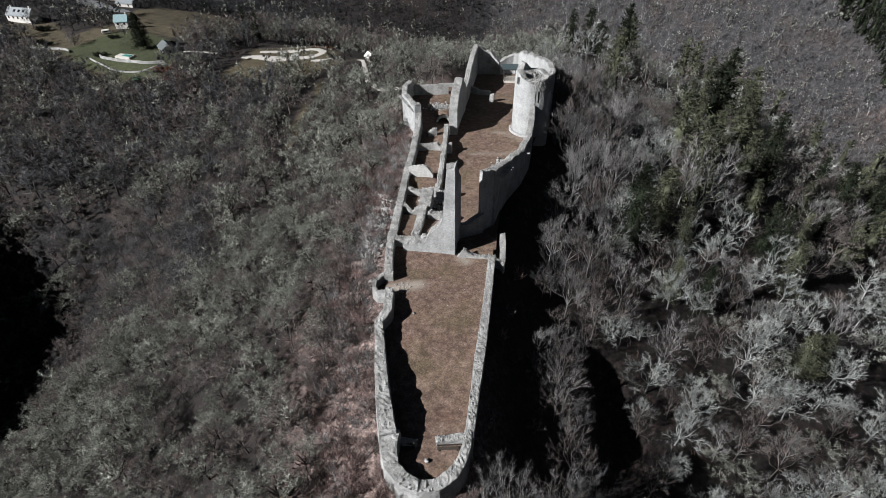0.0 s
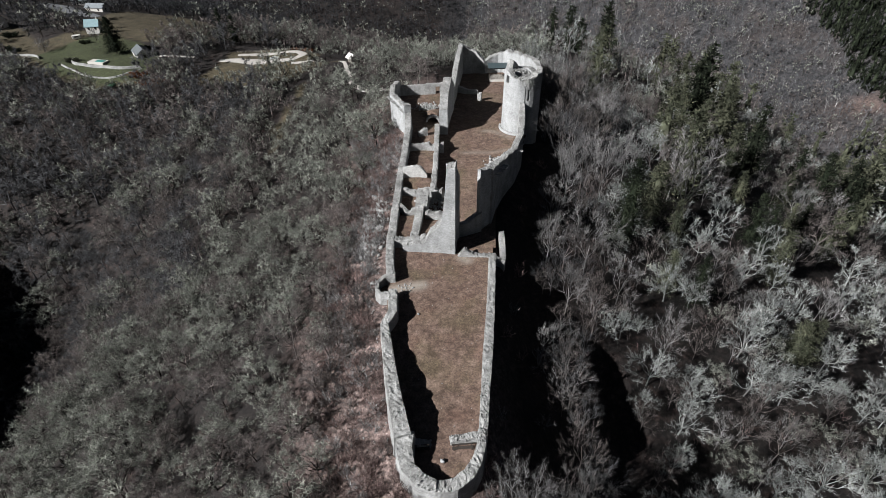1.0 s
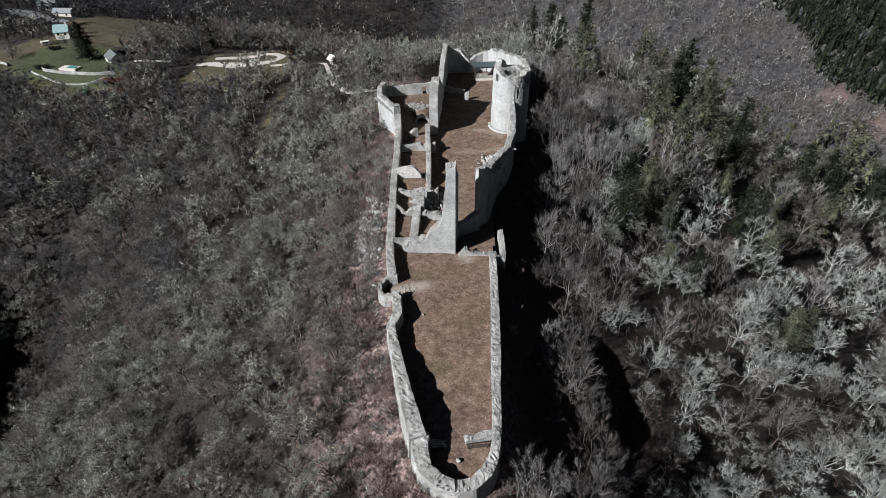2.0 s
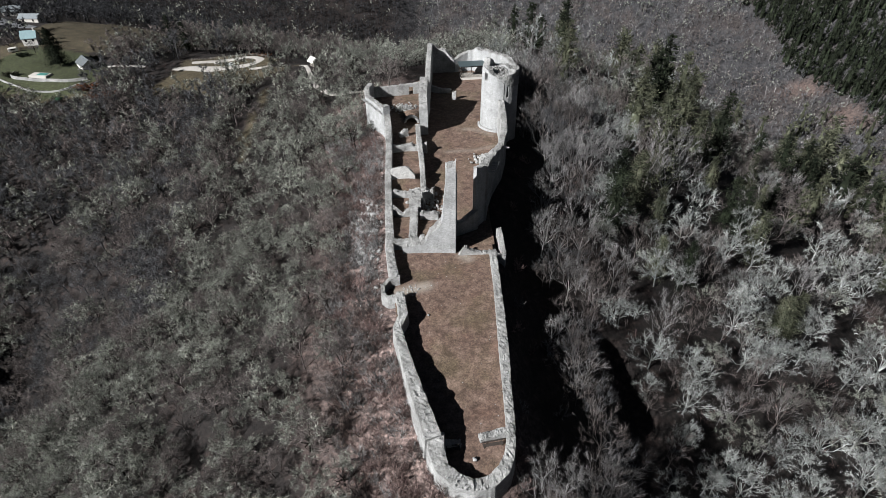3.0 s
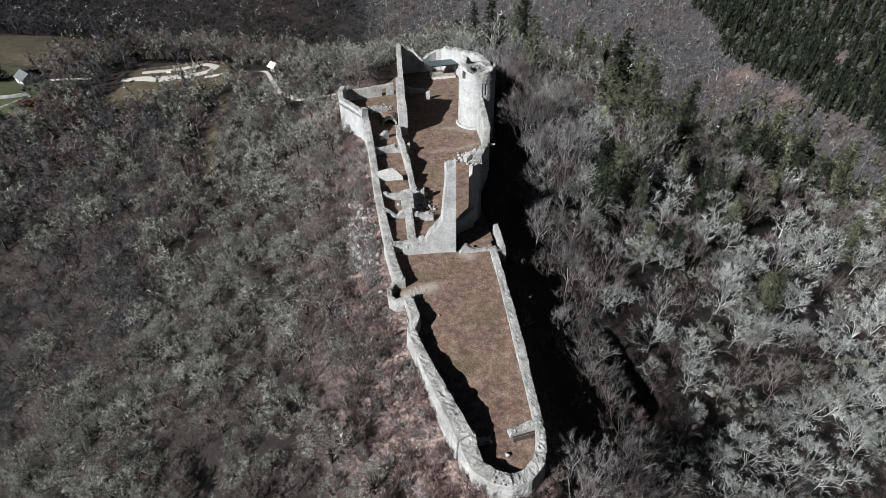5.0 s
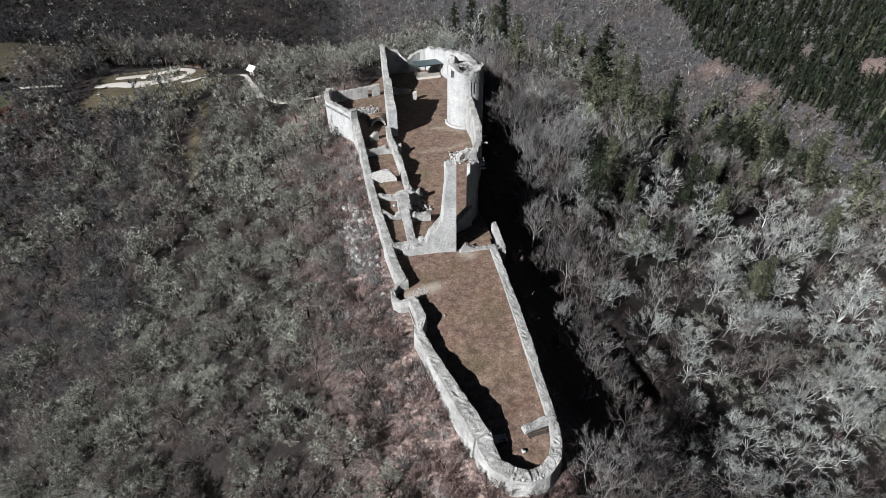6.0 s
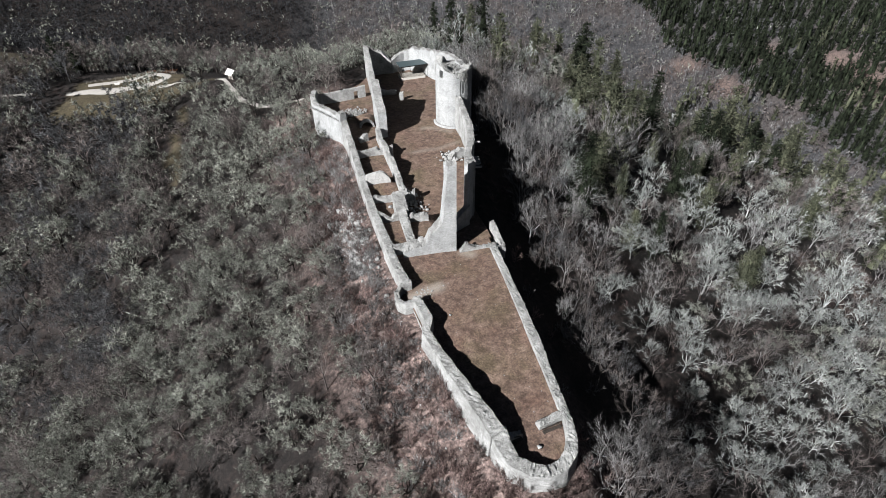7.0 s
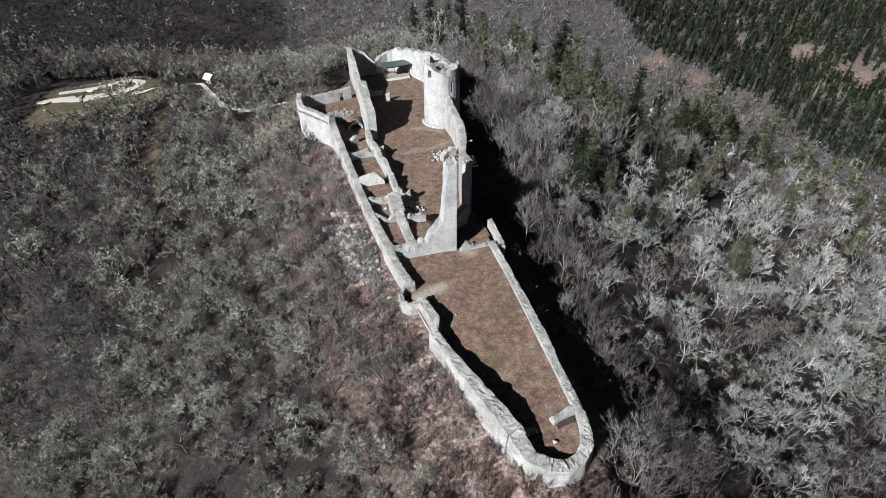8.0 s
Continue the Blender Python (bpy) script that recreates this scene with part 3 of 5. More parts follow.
ruin("wall_gable", [(-7.8, 115.3), (-6.6, 115.1), (-5.0, 114.85), (-4.1, 114.7), (-3.4, 114.6), (-2.7, 114.45), (-2.1, 114.35)], [-2.2] * 7, [1.7, 2.0, 2.3, 2.5, 2.1, 1.2, 0.0], 0.7, "pale plastered gable wall of a ruined room", mat=PLASTER, jag=0.16, step=0.35, rubble=False)
ruin("wall_spine", [(-1.0, 107), (-0.8, 109), (-0.6, 110.6), (-0.5, 112), (-0.2, 114.8), (-0.05, 116), (0.2, 119), (0.35, 120.6), (0.5, 123), (0.65, 124.5), (0.9, 128), (1.05, 130), (1.2, 134), (1.35, 136), (1.6, 139)], [-3] * 15, [1.3, 1.2, 0.1, 1.1, 1.4, 0.2, 1.5, 1.6, 1.0, 0.2, 1.2, 1.0, 0.3, 0.9, 1.4], 1.2, "long low spine wall of the ruined rooms", jag=0.3, step=0.3)
ruin("wall_room_back", [(-6.4, 130.6), (-2.5, 131.0), (0.6, 130.4)], [-3] * 3, [-0.3, -0.5, 0.1], 1.2, "low cross wall of a ruined room", jag=0.6, step=0.3)
ruin("wall_room_stub", [(-3.6, 139.2), (-1.2, 139.8)], [-3, -3], [-0.8, -0.2], 1.2, "stub of rubble beside a vault", jag=0.5, step=0.3)
ruin("wall_spine_stub", [(0.8, 129.2), (2.8, 128.8)], [-3, -3], [0.1, 0.7], 1.1, "short stub beside the spine wall", jag=0.4, step=0.3)

ruin("wall_hall", [(3.4, 139.6), (4.0, 145), (5.4, 153), (6.6, 158.5)], [-4] * 4, [5.3, 7.2, 9.0, 5.2], 2.3, "massive broken hall wall", mat=ASHLAR, jag=0.35)
ruin("wall_hall_far", [(6.6, 158.5), (8.4, 168), (9.5, 174.7), (10.7, 181.5), (12.2, 190), (12.9, 194.3), (15.2, 194.3), (18.4, 193.8), (21.4, 192.6)], [-6] * 6 + [-9, -10, -10], [3.4, 2.5, 4.0, 5.2, 5.0, 4.9, 4.0, 2.7, -0.6], 1.6, "broken far wall of the upper yard", jag=0.4)
ruin("wall_west_tower", [(-6.4, 144.0), (-6.9, 145.8), (-7.0, 146.4), (-8.2, 150.5), (-11.2, 161.5), (-11.0, 167), (-9.4, 172.4)], [-10, -10.5, -10.6, -11.5, -14, -14, -13], [4.9, 4.7, 3.6, 3.0, 1.7, 1.8, 0.8], [1.9, 1.9, 1.5, 1.5, 1.5, 1.5, 1.5], "tall outer wall of the western tower", mat=ASHLAR, jag=0.3)
ruin("wall_tower_back", [(-9.4, 172.2), (-2, 172.6), (6.6, 173.2)], [-6] * 3, [-0.3, -0.6, -0.2], 1.0, "back wall of the western tower yard", slots=((12.2, 13.6, -5, -1.6),), step=0.35)
ruin("wall_low_far", [(9.6, 174.2), (12.5, 171.8), (16.5, 171.2)], [-5] * 3, [-1.6, -2.4, -2.6], 1.0, "low curved wall in the upper yard", step=0.3)
ruin("wall_pillar_stub", [(15.8, 165.2), (17.0, 164.8)], [-4.5, -4.5], [-1.4, -1.0], 1.2, "broken pillar stub on the grass", step=0.25, jag=0.4)
ruin("wall_enclosure", [(29.6, 146), (33, 156), (34.2, 167), (33.4, 178), (31, 188), (28.6, 193.2), (26.4, 194.2), (24, 193.8), (21.2, 192.8)], [-10] * 9, [11, 9.4, 7.8, 5.6, 3.8, 2.6, 1.6, 0.4, -0.9], 1.6, "high enclosing wall behind the stage", mat=ASHLAR, jag=0.55)

# the round tower
TC, TR = (25.2, 142.3), 4.1
ring = [(TC[0] + TR * math.cos(a), TC[1] + TR * math.sin(a)) for a in [radians(-90 + 15 * i) for i in range(25)]]
ring_top = [13.2, 13.6, 14.2, 14.6, 14.4, 13.8, 13.2, 13.0, 13.4, 13.6, 13.8, 14.0, 13.8, 14.6, 15.6, 15.9, 14.2, 12.6, 14.9, 15.8, 15.0, 14.2, 13.6, 13.0, 13.2]
ruin("wall_round_tower", ring, [-9] * 25, ring_top, 1.8, "round limestone tower with a broken crown", mat=ASHLAR, jag=0.4, step=0.5, batter=0.01, closed=True, slots=((0.4, 1.2, 7.4, 11.0), (20.6, 21.6, 12.2, 14.2), (17.0, 17.9, 12.4, 14)))
rnd = random.Random(4)
fill = [(TC[0] + math.cos(a) * r, TC[1] + math.sin(a) * r, 12.9 + 0.3 * r * math.cos(a - 2.3) + rnd.uniform(-0.45, 0.3), rnd.uniform(0.08, 0.24)) for a, r in [(rnd.uniform(0, 6.283), 3.2 * math.sqrt(rnd.random())) for _ in range(1100)]]
v, f = stones(fill, rnd)
t = part_np("rubble_fill", v, f, RUBBLE, bpy.data.objects["wall_round_tower"], "grey rubble filling the tower's broken top")
t["kind"] = "stuff"
rnd = random.Random(9)
face = []
for _ in range(1100):
    a, z = rnd.uniform(-2.0, 0.1), rnd.uniform(9.6, 14.2)
    if z > 12.6 - 2.2 * math.sin((a + 1.9) * 1.6) + rnd.uniform(-0.6, 0.6):
        face.append((TC[0] + 4.97 * math.cos(a), TC[1] + 4.97 * math.sin(a), z, rnd.uniform(0.08, 0.2)))
v, f = stones(face, rnd)
t = part_np("rubble_face", v, f, RUBBLE, bpy.data.objects["wall_round_tower"], "rubble core where the facing stones have fallen")
t["kind"] = "stuff"
ruin("wall_tower_plinth", [(TC[0] + 5.5 * math.cos(a), TC[1] + 5.5 * math.sin(a)) for a in [radians(-95 - 10 * i) for i in range(11)]], [-4] * 11, [-1.5] * 11, 0.6, "low stone plinth round the tower's foot", jag=0.05, rubble=False, mat=ASHLAR)


# a row of small corbels under the top of the western tower's outer face
for i in range(18):
    u = i / 17
    px, py, pz = -6.75 - 4.9 * u, 145.0 + 16.0 * u, 2.7 - 2.1 * u
    bm = boxes((-0.5, -0.14, -0.2, 0.3, 0.14, 0.15), bevel=0.02)
    me = bpy.data.meshes.new("corbel")
    bm.to_mesh(me)
    bm.free()
    me.materials.append(STONE)
    ob = new("corbel", me)
    ob.matrix_basis = Matrix.Translation((px - 0.72, py - 0.2, pz)) @ Matrix.Rotation(0.28, 4, "Z")
    tagged(ob, "small stone corbel on the western tower", "corbel", "corbels of the western tower")


# ---- trees ----
def spikes(p0, p1, r0, r1, rng):
    """Three-sided tapering rods; those with r1 = 0 end in a point."""
    d = p1 - p0
    d = d / (np.linalg.norm(d, axis=1, keepdims=True) + 1e-9)
    ref = np.where(np.abs(d[:, 2:3]) > 0.9, np.array([[1.0, 0, 0]]), np.array([[0, 0, 1.0]]))
    u = np.cross(d, ref)
    u /= np.linalg.norm(u, axis=1, keepdims=True) + 1e-9
    w = np.cross(d, u)
    turn = rng.uniform(0, 6.28, len(p0))
    ring = []
    for k in range(3):
        a = turn + k * 2.0944
        ring.append(u * np.cos(a)[:, None] + w * np.sin(a)[:, None])
    V, F, base = [], [], 0
    for sharp in (True, False):
        m = (r1 <= 0) == sharp
        n = int(m.sum())
        if not n:
            continue
        i = np.arange(n)
        if sharp:
            v = np.stack([p0[m] + ring[k][m] * r0[m, None] for k in range(3)] + [p1[m]], 1)
            f = np.concatenate([np.stack([i * 4 + k, i * 4 + (k + 1) % 3, i * 4 + 3], 1) for k in range(3)])
        else:
            v = np.stack([p0[m] + ring[k][m] * r0[m, None] for k in range(3)] + [p1[m] + ring[k][m] * r1[m, None] for k in range(3)], 1)
            f = np.concatenate([np.concatenate([np.stack([i * 6 + k, i * 6 + (k + 1) % 3, i * 6 + 3 + (k + 1) % 3], 1), np.stack([i * 6 + k, i * 6 + 3 + (k + 1) % 3, i * 6 + 3 + k], 1)]) for k in range(3)])
        V.append(v.reshape(-1, 3))
        F.append(f + base)
        base += v.shape[0] * v.shape[1]
    return np.concatenate(V), np.concatenate(F)


def blades(p0, p1, r, rng):
    """The finest twigs: slivers that end in a point."""
    d = p1 - p0
    side = np.cross(d, rng.normal(size=d.shape))
    side *= r[:, None] / (np.linalg.norm(side, axis=1, keepdims=True) + 1e-9)
    V = np.stack([p0 - side, p0 + side, p1], 1).reshape(-1, 3)
    return V, np.arange(len(p0) * 3).reshape(-1, 3)


def merged(*rows):
    V, F, base = [], [], 0
    for v, f in rows:
        V.append(v)
        F.append(f + base)
        base += len(v)
    return np.concatenate(V), np.concatenate(F)


def turned(d, angle, rng, lift=0.0):
    """Each direction of d bent aside by about the angle."""
    r = rng.normal(size=d.shape)
    r -= (r * d).sum(1, keepdims=True) * d
    r /= np.linalg.norm(r, axis=1, keepdims=True) + 1e-9
    a = angle * rng.uniform(0.7, 1.3, (len(d), 1))
    o = d * np.cos(a) + r * np.sin(a)
    o[:, 2] += lift
    return o / np.linalg.norm(o, axis=1, keepdims=True)


def along(s, e, n, low, rng):
    """n starting places on each of the rods s to e, from the share low of their length on."""
    u = rng.uniform(low, 1.0, (len(s) * n, 1))
    return np.repeat(s, n, 0) * (1 - u) + np.repeat(e, n, 0) * u


def fan_tree(seed, high, wide, rise, limbs, forks, sprays, twigs, rads, reach, lift=0.12, bend=0.6, curl=0.8):
    """A leafless tree. Its limbs fork into branches, these into sprays, and each spray carries short twigs all along: points and triangles of the wood and of the crown.
    wide: the crown's radius; rise: the lowest and the steepest limb; rads: trunk, limb, branch, spray and twig; reach: the twigs' length; curl: how far they turn aside."""
    rng = np.random.default_rng(seed)
    fork = high * rng.uniform(0.22, 0.32)
    top = np.array([[rng.normal() * 0.2, rng.normal() * 0.2, fork]])
    n = limbs
    az = np.arange(n) * 2.4 + rng.uniform(-0.5, 0.5, n)
    el = np.linspace(rise[0], rise[1], n) + rng.uniform(-0.15, 0.15, n)
    d = np.stack([np.cos(az) * np.cos(el), np.sin(az) * np.cos(el), np.sin(el)], 1)
    long = np.hypot(np.cos(el) * wide, np.sin(el) * (high - fork)) * rng.uniform(0.52, 0.7, n)
    s = np.repeat(top, n, 0) * np.linspace(0.8, 1.05, n)[:, None]
    m = s + turned(d, 0.3, rng) * (long * 0.5)[:, None]
    e = s + d * long[:, None]
    r = np.full(n, rads[1])
    wood = [(np.array([[0, 0, -0.6]]), top, np.array([rads[0]]), np.array([rads[0] * 0.7]))]
    wood += [(s, m, r, r * 0.75), (m, e, r * 0.75, r * 0.0)] if forks > 3 else [(s, e, r, r * 0.0)]
    size = wide * 0.5 + (high - fork) * 0.25
    bs = along(m, e, forks, 0.0, rng)
    bd = turned(np.repeat(d, forks, 0), bend, rng, lift)
    bl = size * rng.uniform(0.4, 0.68, (len(bs), 1))
    bk = bs + turned(bd, 0.35, rng) * bl * 0.5
    be = bs + bd * bl
    br = np.full(len(bs), rads[2])
    boughs = [blades(bs, bk + (be - bk) * 0.25, br, rng), blades(bk, be, br * 0.8, rng)] if forks > 3 else [blades(bs, be, br, rng)] if forks > 2 else []
    crown = []
    ts_, te_, td_ = bk, be, bd
    if sprays:
        ts_ = along(bk, be, sprays, 0.0, rng)
        td_ = turned(np.repeat(bd, sprays, 0), bend, rng, lift)
        te_ = ts_ + td_ * size * rng.uniform(0.22, 0.42, (len(ts_), 1))
        crown.append(blades(ts_, te_, np.full(len(ts_), rads[3]), rng))
    p = along(ts_, te_, twigs, 0.1, rng)
    w = turned(np.repeat(td_, twigs, 0), curl, rng, lift)
    q = p + w * reach * rng.uniform(0.5, 1.25, (len(p), 1))
    crown.append(blades(p, q, rads[4] * rng.uniform(0.7, 1.25, len(p)), rng))
    return merged(spikes(*[np.concatenate([k[i] for k in wood]) for i in range(4)], rng), *boughs), merged(*crown)


def conifer(seed, high, width, boughs, clumps, needles, long, broad, power=0.75):
    """A conifer: a stem with a close core, thin boughs all round it, and on them loose clumps of needle sprays. long, broad: the size of a spray."""
    rng = np.random.default_rng(seed)
    wood = spikes(np.array([[0, 0, -0.6]]), np.array([[0, 0, high * 0.98]]), np.array([0.02 * high]), np.array([0.0]), rng)
    u = ((np.arange(boughs) + rng.uniform(0, 1, boughs)) / boughs) ** 1.1
    a = np.arange(boughs) * 2.4 + rng.uniform(-0.5, 0.5, boughs)
    lump = 1 + 0.3 * np.sin(a * 2 + seed) * np.sin(u * 11 + seed)
    reach = width * (1 - u) ** power * rng.uniform(0.65, 1.2, boughs) * lump + 0.2
    out = np.stack([np.cos(a), np.sin(a), np.zeros(boughs)], 1)
    base = np.stack([0 * a, 0 * a, high * (0.10 + 0.88 * u)], 1)
    tip = base + out * reach[:, None]
    tip[:, 2] += rng.uniform(-0.35, 0.15, boughs) * reach
    i = rng.integers(0, boughs, clumps)
    q = rng.uniform(0.35, 1.0, (clumps, 1)) ** 0.7
    centre = np.repeat(base[i] * (1 - q) + tip[i] * q, needles, 0)
    away = np.repeat(out[i], needles, 0)
    loose = np.repeat(0.16 * reach[i] + 0.3 * long, needles)[:, None]
    p = centre + rng.normal(size=centre.shape) * loose * np.array([1, 1, 0.45])
    way = away * 0.6 + rng.normal(size=centre.shape) * 0.55 + [0, 0, 0.2]
    spray = blades(p, p + way * long * rng.uniform(0.6, 1.3, (len(p), 1)), broad * rng.uniform(0.7, 1.3, len(p)), rng)
    g = np.arange(6) * 1.0472
    core = np.concatenate([np.stack([np.cos(g), np.sin(g), 0 * g], 1) * width * 0.48 + [0, 0, high * 0.1], [[0, 0, high * 0.93]]])
    cone = core, np.stack([np.arange(6), (np.arange(6) + 1) % 6, np.full(6, 6)], 1)
    return wood, merged(cone, blades(base, tip, np.full(boughs, 0.012 * high), rng), spray)


def bush(seed, high, stems, width, r, twigs=14):
    """A leafless shrub: thin stems from one foot, feathered with fine twigs."""
    rng = np.random.default_rng(seed)
    az, el = rng.uniform(0, 6.283, stems), rng.uniform(0.45, 1.45, stems)
    d = np.stack([np.cos(az) * np.cos(el) * width, np.sin(az) * np.cos(el) * width, np.sin(el)], 1)
    s = rng.normal(size=(stems, 3)) * np.array([0.25, 0.25, 0.03]) * width
    e = s + d * (high * rng.uniform(0.5, 0.9, stems))[:, None]
    p = along(s, e, twigs, 0.25, rng)
    w = turned(np.repeat(d / np.linalg.norm(d, axis=1, keepdims=True), twigs, 0), 0.65, rng, 0.1)
    return merged(blades(s, e, np.full(stems, r * 1.2), rng), blades(p, p + w * high * rng.uniform(0.12, 0.34, (len(p), 1)), np.full(len(p), r), rng))


OAK_RISE, ASH_RISE = (0.25, 1.4), (0.75, 1.45)
NEAR = {
    "oak": [fan_tree(10 + i, 6.6 + 0.7 * (i % 3), 3.3 + 0.2 * (i % 2), OAK_RISE, 8, 5, 4, 10, (0.19, 0.10, 0.045, 0.026, 0.035), 0.5, 0.1, 0.75, 1.2) for i in range(6)],
    "gnarled": [fan_tree(210 + i, 6.6 + 0.7 * (i % 3), 3.0 + 0.3 * (i % 2), (0.55, 1.45), 9, 5, 5, 10, (0.15, 0.06, 0.034, 0.022, 0.020), 0.42, 0.15, 0.6, 0.85) for i in range(5)],
    "ash": [fan_tree(30 + i, 9.5 + 1.2 * (i % 3), 3.2, ASH_RISE, 8, 5, 4, 11, (0.13, 0.055, 0.022, 0.013, 0.0105), 0.7, 0.2, 0.45, 0.6) for i in range(4)],
    "pine": [conifer(50 + i, 11 + 1.4 * i, 2.6, 110, 260, 10, 0.42, 0.07) for i in range(4)],
}
MID = {
    "oak": [fan_tree(70 + i, 7.0 + 0.7 * (i % 3), 3.5, OAK_RISE, 8, 4, 3, 8, (0.2, 0.09, 0.05, 0.036, 0.059), 0.6, 0.1, 0.75, 1.2) for i in range(5)],
    "gnarled": [fan_tree(230 + i, 7.0 + 0.7 * (i % 3), 3.3, (0.55, 1.45), 8, 4, 4, 8, (0.16, 0.07, 0.042, 0.032, 0.034), 0.52, 0.15, 0.6, 0.85) for i in range(4)],
    "ash": [fan_tree(80 + i, 9.5 + 1.2 * (i % 3), 3.2, ASH_RISE, 7, 4, 3, 9, (0.14, 0.07, 0.032, 0.023, 0.02), 0.85, 0.2, 0.5, 0.6) for i in range(4)],
    "pine": [conifer(90 + i, 12 + 1.4 * i, 2.8, 90, 210, 8, 0.5, 0.10) for i in range(4)],
}
HILL = {
    "oak": [fan_tree(170 + i, 7.4 + 0.7 * (i % 3), 3.8, OAK_RISE, 8, 3, 0, 18, (0.2, 0.08, 0.05, 0.05, 0.086), 0.72, 0.1, 0.75, 1.2) for i in range(5)],
    "gnarled": [fan_tree(250 + i, 7.4 + 0.7 * (i % 3), 3.6, (0.55, 1.45), 7, 3, 0, 20, (0.2, 0.09, 0.06, 0.05, 0.06), 0.65, 0.15, 0.6, 0.85) for i in range(4)],
    "ash": [fan_tree(180 + i, 10 + 1.2 * (i % 3), 3.2, ASH_RISE, 6, 3, 0, 13, (0.16, 0.09, 0.055, 0.04, 0.045), 1.1, 0.2, 0.5, 0.6) for i in range(4)],
    "pine": [conifer(190 + i, 12 + 1.4 * i, 3.0, 60, 130, 6, 0.7, 0.16) for i in range(4)],
}
FAR = {
    "oak": [fan_tree(110 + i, 8 + 0.8 * (i % 3), 3.9, OAK_RISE, 5, 2, 0, 6, (0.24, 0.16, 0.14, 0.1, 0.23), 1.1, 0.1, 0.75, 1.2) for i in range(5)],
    "ash": [fan_tree(120 + i, 10 + i % 3, 3.2, ASH_RISE, 5, 2, 0, 6, (0.24, 0.16, 0.12, 0.1, 0.19), 1.3, 0.2, 0.5, 0.7) for i in range(4)],
    "pine": [conifer(130 + i, 11 + 1.6 * i, 3.5, 12, 30, 3, 1.2, 0.34, 0.85) for i in range(5)],
}
FAR["gnarled"] = FAR["oak"]
BUSHES = [bush(150 + i, 2.2 + 0.4 * (i % 3), 13, 1.0, 0.033, 16) for i in range(5)]

KINDS = {
    "oak_lichen": ("oak", LICHEN, "leafless oak with grey-green lichen on its twigs", "oak_tree", "leafless lichen-grey oaks"),
    "oak_pale": ("gnarled", LICHEN_PALE, "leafless oak with bright pale lichen on its branches", "oak_tree", "leafless oaks with pale lichen"),
    "oak_brown": ("oak", TWIG_BROWN, "leafless brown tree on the wooded slope", "bare_tree", "leafless brown trees"),
    "ash_grey": ("ash", TWIG_GREY, "tall leafless grey tree with upswept branches", "ash_tree", "tall leafless grey trees"),
    "ash_brown": ("ash", TWIG_BROWN, "slim leafless brown tree with upswept branches", "bare_tree", "slim leafless brown trees"),
    "oak_dim": ("oak", TWIG_DIM, "leafless tree in the valley, dimmed in colour for shade", "bare_tree", "leafless trees dimmed in colour for shade"),
    "oak_shade": ("oak", TWIG_SHADE, "leafless tree on the far hill, coloured dark for the slope's shade", "bare_tree", "leafless trees on the far hill, coloured dark for the slope's shade"),
    "ash_dim": ("ash", TWIG_DIM, "slim leafless tree below the castle, dimmed in colour for shade", "bare_tree", "slim leafless trees dimmed in colour for shade"),
    "ash_mauve": ("ash", TWIG_MAUVE, "slim leafless grey-brown tree far off", "bare_tree", "slim leafless mauve-grey trees"),
    "pine_olive": ("pine", NEEDLES, "olive-green pine among bare trees", "pine_tree", "olive-green pines"),
    "fir_dark": ("pine", NEEDLES_DARK, "dark green fir on the hillside", "fir_tree", "dark green firs"),
}


DARK_WOOD = ("oak_lichen", "pine_olive", "fir_dark")


def scatter(x0, x1, y0, y1, gap, seed):
    rng = np.random.default_rng(seed)
    gx, gy = np.meshgrid(np.arange(x0, x1, gap), np.arange(y0, y1, gap))
    x = (gx + rng.uniform(-0.46, 0.46, gx.shape) * gap).ravel()
    y = (gy + rng.uniform(-0.46, 0.46, gy.shape) * gap).ravel()
    return x, y, rng


def open_ground(x, y, margin=0.0):
    """Where no tree stands."""
    o = inside(x, y, CASTLE) | inside(x, y, PARKING) | inside(x, y, MEADOW) | inside(x, y, VILLAGE)
    o |= near_line(x, y, PATH) < 3.8
    o |= near_line(x, y, LANE) < 4.5
    o |= inside(x, y, FIELD) | inside(x, y, FARM)
    for cx, cy, cr in CLEARINGS:
        o |= np.hypot(x - cx, y - cy) < cr * (0.8 + 0.45 * wave(x, y, 9, 8))
    o |= near_line(x, y, [(-9, 38), (-11, 60), (-12, 90), (-10, 120), (-9, 142)]) < 9.5
    o |= near_line(x, y, [(6, 52), (10, 75), (13, 88), (20, 112), (27, 135)]) < 8.5
    o |= near_line(x, y, [(-4, 34), (1, 36), (5, 48)]) < 4.5
    o |= near_line(x, y, RAVINE) < 4.2
    o |= np.hypot(x - 12, y - 45) < 6.5
    o |= np.hypot(x + 34, y - 262) < 9
    o |= near_line(x, y, [(-34, 262), (-32, 246)]) < 4.5
    return o


def in_view(x, y):
    """The land that the flight overlooks."""
    west = np.interp(y, [0, 50, 100, 200, 300, 400, 600, 780], [-70, -150, -205, -240, -290, -330, -400, -400])
    east = np.interp(y, [0, 50, 100, 150, 200, 300, 400, 500, 600, 700, 780], [110, 190, 250, 350, 470, 600, 650, 620, 560, 440, 140])
    return (x > west) & (x < east) & (y < 790)


